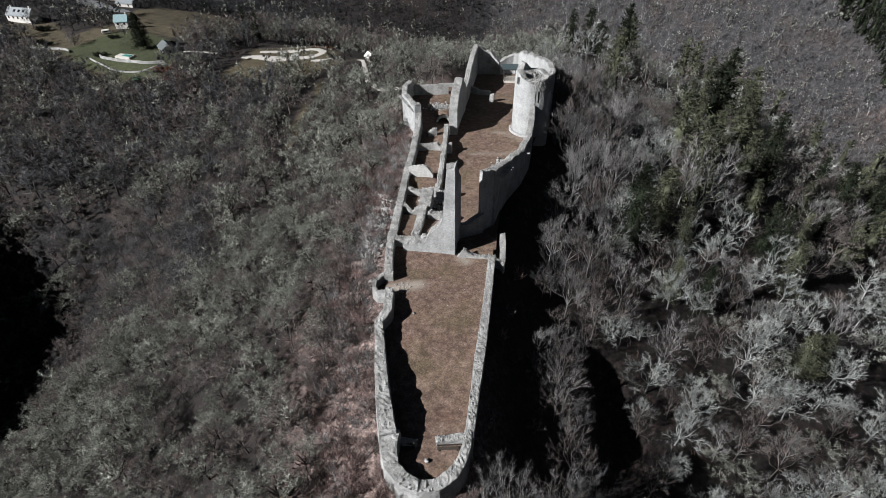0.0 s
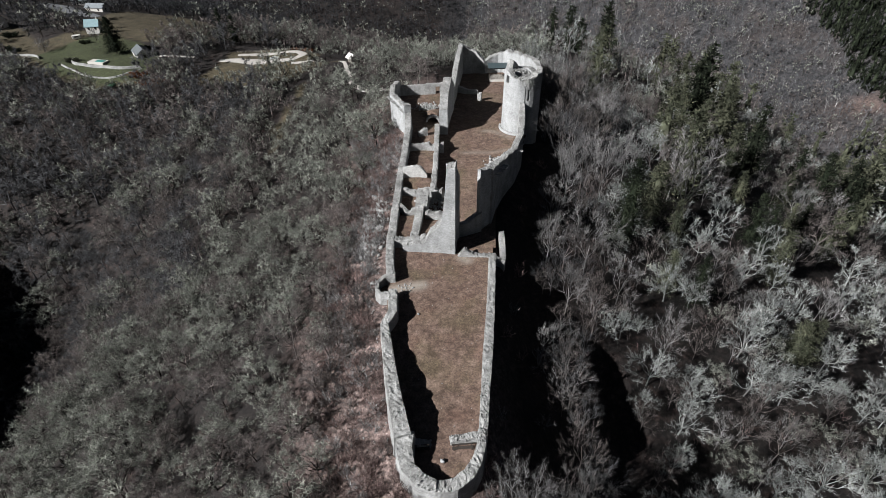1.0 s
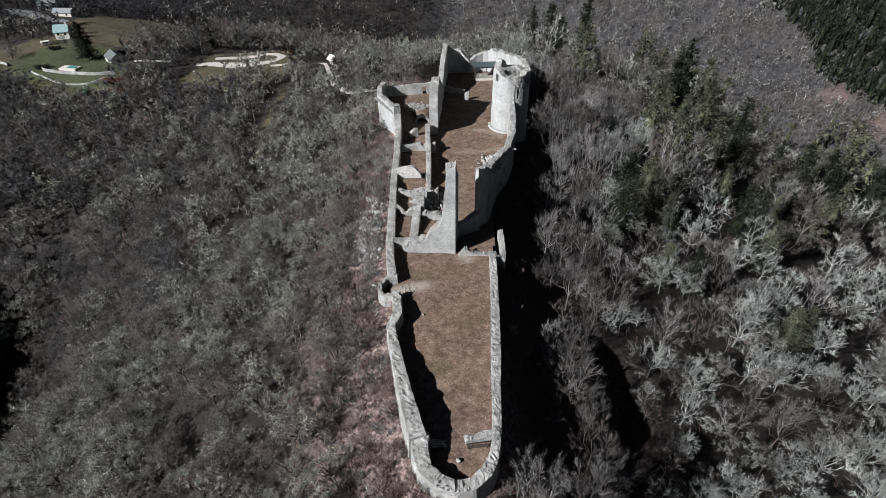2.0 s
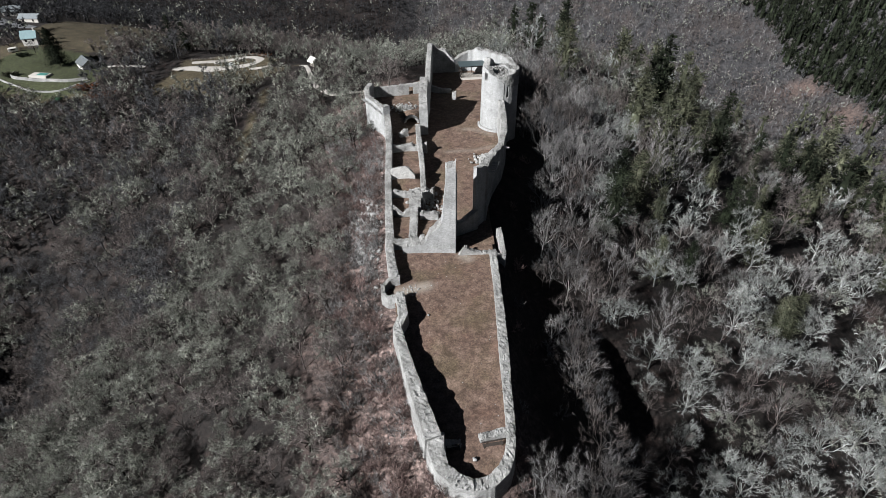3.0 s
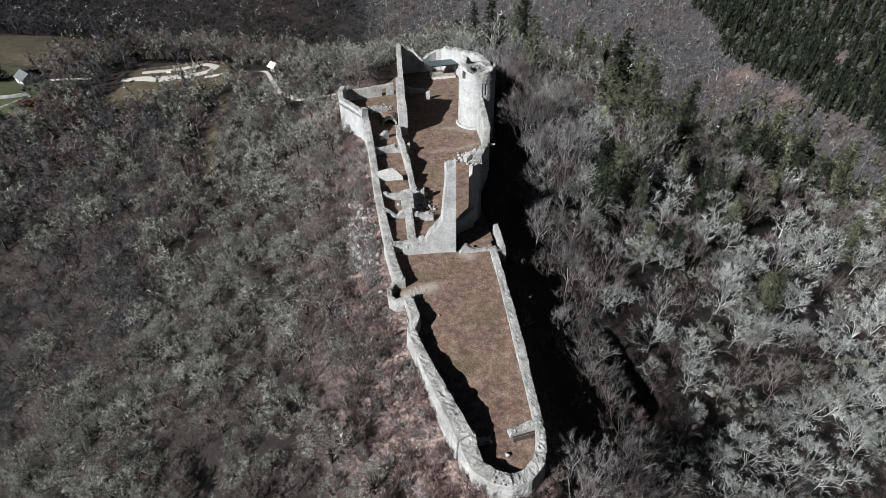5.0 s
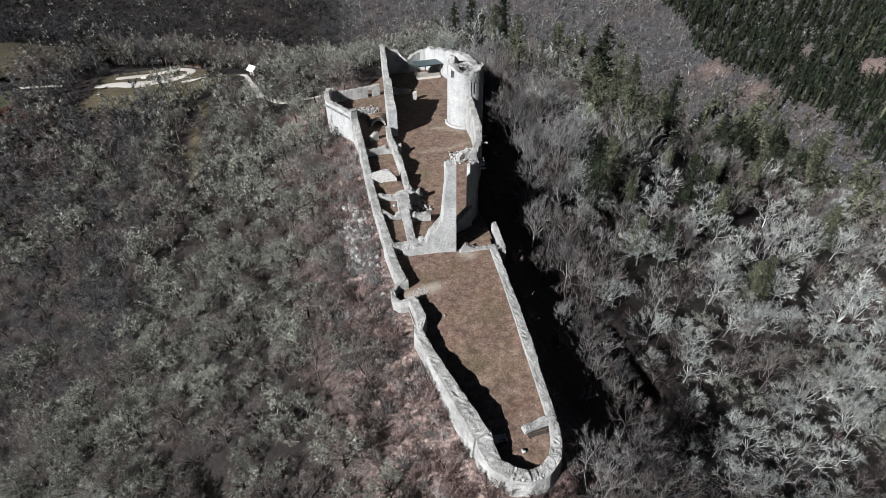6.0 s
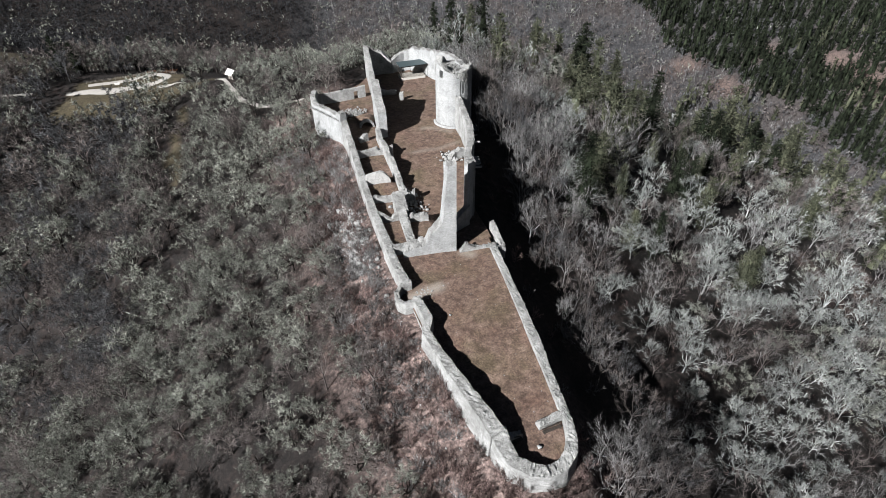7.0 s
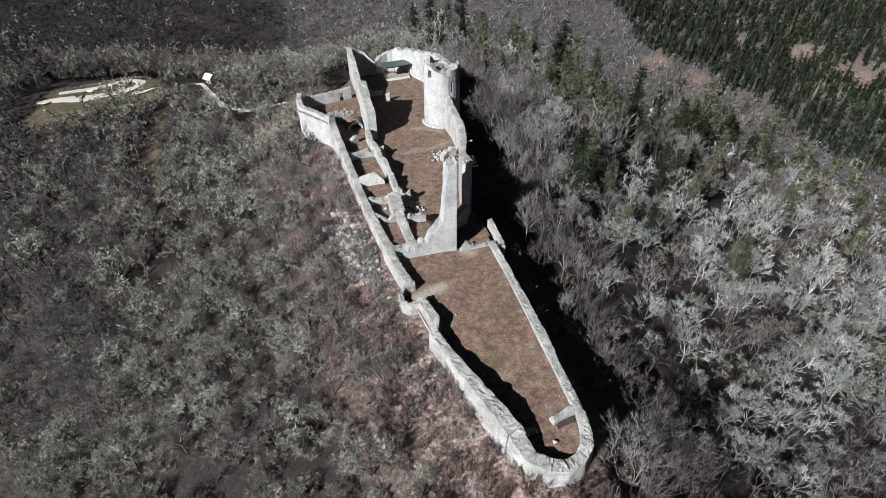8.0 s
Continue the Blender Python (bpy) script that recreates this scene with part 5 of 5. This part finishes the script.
ribbon("road_car_park", [(-112, 309), (-103, 307.5), (-92, 304), (-80, 301.5), (-70, 302.5), (-65.5, 308), (-69, 314), (-78, 316.5), (-91, 316.5), (-103, 315.5)], [3, 6, 8.5, 7, 5.5, 4.5, 4.5, 4, 4, 3.5], GRAVEL, "pale gravel loop of the car park", 0.22, "road")
ribbon("road_farm_yard", [(-282, 456), (-262, 443), (-245, 432), (-228, 423)], [7, 15, 13, 5], TARMAC, "worn grey tarmac yard of the farm", 0.25, "road")
ribbon("road_lane", [(-128, 317), (-140, 320), (-150, 324)], [3, 3], GRAVEL, "pale lane to the village", 0.16, "road")
ribbon("path_castle", PATH[:-1], [1.0, 1.2, 2.2, 2.0, 1.6], GRAVEL, "pale gravel footpath up to the castle", 0.15)
ribbon("path_lane", [(-70, 296), (-60, 296)], [2.5, 2.2], GRAVEL, "gravel end of the footpath", 0.2)


def car(x, y, turn):
    ob = new("car")
    ob.matrix_basis = Matrix.Translation((x, y, land_at(x, y) + 0.2)) @ Matrix.Rotation(turn, 4, "Z")
    bm = bmesh.new()
    prof = [(-2.1, 0.35), (-2.15, 0.75), (-1.5, 0.95), (-0.75, 1.42), (0.95, 1.46), (1.75, 1.02), (2.1, 0.85), (2.1, 0.35)]
    l = [bm.verts.new((px, -0.86 + 0.14 * (pz > 1.2), pz)) for px, pz in prof]
    r = [bm.verts.new((px, 0.86 - 0.14 * (pz > 1.2), pz)) for px, pz in prof]
    bm.faces.new(l)
    bm.faces.new(r[::-1])
    for i in range(len(prof)):
        j = (i + 1) % len(prof)
        bm.faces.new((l[i], r[i], r[j], l[j]))
    bmesh.ops.bevel(bm, geom=list(bm.edges), offset=0.06, segments=2, affect="EDGES")
    part("body", bm, CAR_PAINT, ob)
    bm = bmesh.new()
    vs = [bm.verts.new(p) for p in ((-1.42, -0.62, 1.02), (-1.42, 0.62, 1.02), (-0.82, 0.6, 1.4), (-0.82, -0.6, 1.4))]
    bm.faces.new(vs)
    bmesh.ops.translate(bm, verts=bm.verts, vec=(-0.05, 0, 0.03))
    part("windscreen", bm, GLASS, ob)
    for s in (-1, 1):
        part("side_window", boxes((-0.9, s * 0.80 - 0.02, 1.0, 1.3, s * 0.80 + 0.02, 1.34)), GLASS, ob)
    for wx in (-1.3, 1.3):
        for wy in (-0.8, 0.8):
            bm = bmesh.new()
            bmesh.ops.create_cone(bm, cap_ends=True, segments=14, radius1=0.33, radius2=0.33, depth=0.22, matrix=Matrix.Translation((wx, wy, 0.33)) @ Matrix.Rotation(math.pi / 2, 4, "X"))
            part("wheel", bm, RUBBER, ob)
    tagged(ob, "small pale car parked on the gravel", "car")


car(-80.5, 304.2, 0.1)


def fence(pts, label, high=1.1, gap=2.5):
    ob = new("fence")
    c = smooth_line(pts, gap)
    ob.location = (c[0][0], c[0][1], land_at(*c[0]))
    o = ob.location.copy()
    last = None
    for px, py in c:
        z = land_at(px, py)
        p = Vector((px, py, z)) - o
        part("post", boxes((p.x - 0.08, p.y - 0.08, p.z - 0.3, p.x + 0.08, p.y + 0.08, p.z + high)), WOOD_GREY, ob)
        if last:
            for h in (0.5, 0.95):
                a, b = last + Vector((0, 0, high * h)), p + Vector((0, 0, high * h))
                v, f = spikes(np.array([a]), np.array([b]), np.array([0.07]), np.array([0.07]), np.random.default_rng(1))
                part_np("rail", v, f, WOOD_GREY, ob)
        last = p
    tagged(ob, label, "fence")


fence([(-104, 319), (-91, 320.2), (-78, 320.4), (-66, 317.5), (-61, 311.5)], "grey wooden rail fence round the car park")
fence([(-14.5, 207.5), (-12.5, 203), (-11.5, 196), (-11.5, 189)], "grey wooden handrail beside the castle path", 1.0, 2.0)


def info_board(x, y, turn, wide, mat, label):
    ob = new("sign_board")
    ob.matrix_basis = Matrix.Translation((x, y, land_at(x, y))) @ Matrix.Rotation(turn, 4, "Z")
    for s in (-1, 1):
        part("post", boxes((s * wide * 0.4 - 0.06, -0.06, -0.3, s * wide * 0.4 + 0.06, 0.06, 1.2)), WOOD_DARK, ob)
    part("panel", boxes((-wide / 2, -0.07, 0.8, wide / 2, 0.0, 1.9), m=Matrix.Rotation(-0.35, 4, "X"), bevel=0.02), mat, ob)
    tagged(ob, label, "sign")


info_board(-17.5, 209.5, 0.1, 1.8, WHITE, "white information board beside the castle path")
info_board(-89, 309.5, 0.0, 2.4, WHITE, "white information board on the car park island")
info_board(-76.5, 308.5, 0.2, 3.2, WOOD_DARK, "dark wooden sign frame on the car park island")
for px, py, hgt in ((-86.5, 297.6, 7.0),):
    z = land_at(px, py)
    v, f = spikes(np.array([[px, py, z - 0.3]]), np.array([[px, py, z + hgt]]), np.array([0.11]), np.array([0.07]), np.random.default_rng(2))
    tagged(new("pole", mesh_np("pole", v, f, WOOD_GREY)), "thin grey wooden pole at the car park's edge", "pole")


def shelter(x, y, turn):
    ob = new("ticket_hut")
    ob.matrix_basis = Matrix.Translation((x, y, land_at(x, y))) @ Matrix.Rotation(turn, 4, "Z")
    part("wall", boxes((-1.5, -1.3, -0.5, 1.5, 1.3, 2.3), bevel=0.03), WOOD_GREY, ob, "grey boarded walls")
    part("door", boxes((-0.45, -1.36, 0.0, 0.45, -1.30, 2.0)), WOOD_DARK, ob)
    part("counter", boxes((0.6, -1.7, 0.95, 1.4, -1.3, 1.02)), WOOD_GREY, ob)
    bm = bmesh.new()
    vs = [bm.verts.new(p) for p in ((-2.3, -2.4, 2.1), (2.3, -2.4, 2.1), (2.3, 0, 4.0), (-2.3, 0, 4.0), (2.3, 2.4, 2.1), (-2.3, 2.4, 2.1), (-2.3, -2.4, 2.22), (2.3, -2.4, 2.22), (2.3, 0, 4.14), (-2.3, 0, 4.14), (2.3, 2.4, 2.22), (-2.3, 2.4, 2.22))]
    for q in ((0, 1, 2, 3), (3, 2, 4, 5), (6, 9, 8, 7), (9, 11, 10, 8), (0, 6, 7, 1), (5, 4, 10, 11), (0, 3, 9, 6), (3, 5, 11, 9), (1, 7, 8, 2), (2, 8, 10, 4)):
        bm.faces.new([vs[i] for i in q])
    bmesh.ops.recalc_face_normals(bm, faces=bm.faces)
    part("roof", bm, WHITE, ob, "bright pale pitched roof")
    tagged(ob, "small wooden hut with a bright pale roof", "hut")


shelter(-33.6, 264, -0.95)


# ---- the village ----
def house(x, y, turn, length, wide, eave, ridge_h, wall_mat, roof_mat, label, windows=3, skylights=0, chimneys=1):
    ob = new("house")
    ob.matrix_basis = Matrix.Translation((x, y, land_at(x, y))) @ Matrix.Rotation(turn, 4, "Z")
    L, W = length / 2, wide / 2
    bm = bmesh.new()
    vs = [bm.verts.new(p) for p in ((-L, -W, -1.5), (L, -W, -1.5), (L, W, -1.5), (-L, W, -1.5), (-L, -W, eave), (L, -W, eave), (L, W, eave), (-L, W, eave), (-L, 0, ridge_h), (L, 0, ridge_h))]
    for q in ((0, 1, 5, 4), (2, 3, 7, 6), (1, 2, 6, 9, 5), (3, 0, 4, 8, 7)):
        bm.faces.new([vs[i] for i in q])
    part("wall", bm, wall_mat, ob)
    o = 0.45
    slope = (ridge_h - eave) / W
    roof = None
    for s in (-1, 1):
        bm = bmesh.new()
        pts = [(-L - o, 0, ridge_h + 0.06), (L + o, 0, ridge_h + 0.06), (L + o, s * (W + o), eave - slope * o + 0.06), (-L - o, s * (W + o), eave - slope * o + 0.06)]
        lo = [bm.verts.new(p) for p in pts]
        hi = [bm.verts.new((p[0], p[1], p[2] + 0.2)) for p in pts]
        bm.faces.new(lo)
        bm.faces.new(hi[::-1])
        for i in range(4):
            bm.faces.new((lo[i], hi[i], hi[(i + 1) % 4], lo[(i + 1) % 4]))
        bmesh.ops.recalc_face_normals(bm, faces=bm.faces)
        roof = part("roof", bm, roof_mat, ob)
        for k in range(skylights if s < 0 else 0):
            cx = -L * 0.35 + k * L * 0.4
            t = Matrix.Translation((cx, -W * 0.45, ridge_h - slope * W * 0.45 + 0.3)) @ Matrix.Rotation(math.atan(slope), 4, "X")
            part("dormer", boxes((-0.9, -0.9, -0.1, 0.9, 0.9, 0.12), m=t, bevel=0.04), GLASS, ob, "dark roof window")
    for k in range(chimneys):
        cx = L * (0.85 - 1.6 * k)
        part("chimney", boxes((cx - 0.4, -0.4, ridge_h - 0.6, cx + 0.4, 0.4, ridge_h + 1.4), bevel=0.03), wall_mat, ob)
    for k in range(windows):
        cx = -L + (k + 0.5) * length / windows
        win = part("window", boxes((cx - 0.6, -W - 0.06, eave - 2.1, cx + 0.6, -W + 0.02, eave - 0.6)), WOOD_DARK, ob)
        part("pane", boxes((cx - 0.5, -W - 0.08, eave - 2.0, cx + 0.5, -W - 0.05, eave - 0.7)), GLASS, win)
    part("door", boxes((L - 0.02, -0.6, 0.0, L + 0.06, 0.6, 2.1)), WOOD_DARK, ob)
    return tagged(ob, label, "house")


house(-288, 398, -0.30, 20, 9, 4.5, 8.5, WHITE, SLATE, "long white farmhouse with a grey slate roof", 5, 3, 2)
house(-209, 376, 0.1, 8, 6.5, 4.6, 8.0, WHITE, SLATE_BLUE, "white cottage with a pale blue slate roof", 2, 0, 1)
house(-161, 327, -0.95, 11, 8, 2.8, 5.4, WHITE, ROOF_DARK, "small white barn with a grey roof", 1, 0, 0)
house(-262, 470, 0.3, 12, 8, 3.5, 6.5, WHITE, SLATE, "white house with a grey roof behind the field", 3, 0, 1)
house(-240, 447, -0.2, 14, 7, 3, 5.2, PALE_BOARD, SLATE, "low pale outbuilding beside the field", 2, 0, 0)

ob = new("caravan")
ob.matrix_basis = Matrix.Translation((-213, 360, land_at(-213, 360))) @ Matrix.Rotation(0.4, 4, "Z")
part("body", boxes((-2.4, -1.1, 0.45, 2.4, 1.1, 2.6), bevel=0.25), WHITE, ob)
part("window", boxes((-1.2, -1.13, 1.4, 1.2, -1.08, 2.1)), GLASS, ob)
for s in (-1, 1):
    bm = bmesh.new()
    bmesh.ops.create_cone(bm, cap_ends=True, segments=12, radius1=0.35, radius2=0.35, depth=0.2, matrix=Matrix.Translation((0, s * 1.0, 0.3)) @ Matrix.Rotation(math.pi / 2, 4, "X"))
    part("wheel", bm, RUBBER, ob)
tagged(ob, "white caravan on the village lawn", "caravan")


def terrace_wall(name, pts, high, label):
    c = smooth_line(pts, 2.0)
    z = land(c[:, 0], c[:, 1])
    ruin(name, [tuple(q) for q in c], [float(q) - 1.5 for q in z], [float(q) + high for q in z], 0.6, label, jag=0.12, step=1.0, rubble=False, mat=STONE, cols=2)


terrace_wall("wall_pool_terrace", [(-197, 322), (-195, 315), (-188, 311), (-175, 306), (-163, 302), (-153, 303)], 1.5, "curved white retaining wall under the pool")
terrace_wall("wall_garden", [(-200, 313), (-191, 306), (-178, 298), (-167, 294.5), (-158, 296), (-151, 300)], 0.7, "low curved dry-stone garden wall")
terrace_wall("wall_lane", [(-252, 342), (-240, 338), (-226, 334), (-219, 326)], 1.2, "grey dry-stone wall beside the lane")
px, py = -181, 315
z = land_at(px, py)
ob = new("pool")
ob.matrix_basis = Matrix.Translation((px, py, z)) @ Matrix.Rotation(-0.3, 4, "Z")
part("deck", boxes((-5.0, -2.3, -1.5, 5.2, 2.5, 1.2), bevel=0.04), PALE_BOARD, ob, "pale deck round the pool")
part("cover", boxes((-0.8, -1.2, 1.2, 4.4, 1.5, 1.42), bevel=0.05), TURQUOISE, ob, "turquoise pool cover")
tagged(ob, "pool with a turquoise cover on a pale deck", "pool")
px, py = -163.5, 288
ob = new("tarpaulin", mesh_np("tarpaulin", *stones([(0, 0, 0, 2.2)], random.Random(3)), TARP))
ob.matrix_basis = Matrix.Translation((px, py, land_at(px, py) + 0.2)) @ Matrix.Diagonal((1, 1, 0.35, 1))
tagged(ob, "green tarpaulin over a low heap on the grass", "tarpaulin")

# single trees of the village
def lone(x, y, form, var, size, mat, name, label):
    ob = new(name)
    wood, crown = NEAR[form][var]
    part_np("trunk", *wood, BARK_DARK, ob)
    part_np("crown", *crown, mat, ob)
    ob.matrix_basis = Matrix.Translation((x, y, land_at(x, y))) @ Matrix.Diagonal((*size, 1))
    tagged(ob, label, "tree")


NEAR["cedar"] = [conifer(300, 20, 5.8, 170, 520, 9, 0.75, 0.15, 0.6)]
lone(-178, 333, "cedar", 0, (1.0, 1.0, 1.05), NEEDLES_DARK, "fir_tree", "broad dark fir beside the village lawn")
lone(-118, 342, "pine", 2, (1.5, 1.5, 1.5), NEEDLES_DARK, "fir_tree", "dark fir behind the car park")
lone(-109, 336, "pine", 1, (1.5, 1.5, 1.35), NEEDLES_DARK, "fir_tree", "dark fir behind the car park")
lone(-104, 482, "pine", 3, (1.7, 1.7, 1.5), NEEDLES_DARK, "fir_tree", "dark fir on the hill beyond the village")
lone(-92, 494, "pine", 0, (1.6, 1.6, 1.6), NEEDLES_DARK, "fir_tree", "dark fir on the hill beyond the village")
lone(-226, 345, "oak", 1, (1.4, 1.4, 1.3), TWIG_BROWN, "bare_tree", "leafless brown tree beside the lane")
lone(-140, 345, "oak", 2, (2.0, 2.0, 1.9), TWIG_BROWN, "bare_tree", "large leafless tree beside the field")
lone(-128, 352, "oak", 3, (1.9, 1.9, 1.8), TWIG_BROWN, "bare_tree", "large leafless tree beside the field")
for i, (tx_, ty_, ts) in enumerate(((-258, 393, 1.9), (-237, 384, 1.7), (-224, 341, 1.2), (-247, 335, 1.3), (-216, 364, 1.3), (-200, 357, 1.0), (-266, 362, 1.6), (-168, 356, 1.2), (-272, 380, 1.8), (-250, 410, 1.8))):
    lone(tx_, ty_, "oak", i % 6, (ts, ts, ts * 0.95), (TWIG_DIM, TWIG_BROWN, TWIG_GREY)[i % 3], "bare_tree", ("dark leafless tree in the village garden", "brown leafless tree in the village garden", "grey leafless tree in the village garden")[i % 3])
for hx, hy, s, mat, text in ((-254, 352, 1.9, NEEDLES_DARK, "dark evergreen shrub beside the farmhouse"), (-244, 346, 1.6, NEEDLES_DARK, "dark evergreen shrub beside the farmhouse"), (-262, 374, 2.2, NEEDLES_DARK, "dark evergreen hedge below the farmhouse"), (-205, 352, 1.5, NEEDLES_DARK, "dark evergreen shrub beside the cottage"), (-192, 360, 1.7, NEEDLES, "olive evergreen shrub beside the cottage"), (-164, 342, 1.5, NEEDLES_DARK, "dark shrub behind the barn"), (-141, 284, 2.6, RUST, "rust-brown bush on the bank below the lawn"), (-66, 326, 1.6, RUST, "rust-brown clipped hedge behind the car park"), (-150, 292, 2.2, RUST, "rust-brown bush below the barn"), (-74, 328, 1.2, RUST, "rust-brown bush behind the car park"), (-197, 318, 1.8, NEEDLES, "green shrub beside the pool")):
    v, f = bush(190, 2.2, 70, 1.2, 0.09, 16)
    ob = new("bush", mesh_np("bush", v, f, mat))
    ob.matrix_basis = Matrix.Translation((hx, hy, land_at(hx, hy))) @ Matrix.Diagonal((s * 1.4, s, s * 0.7, 1))
    tagged(ob, text, "bush")
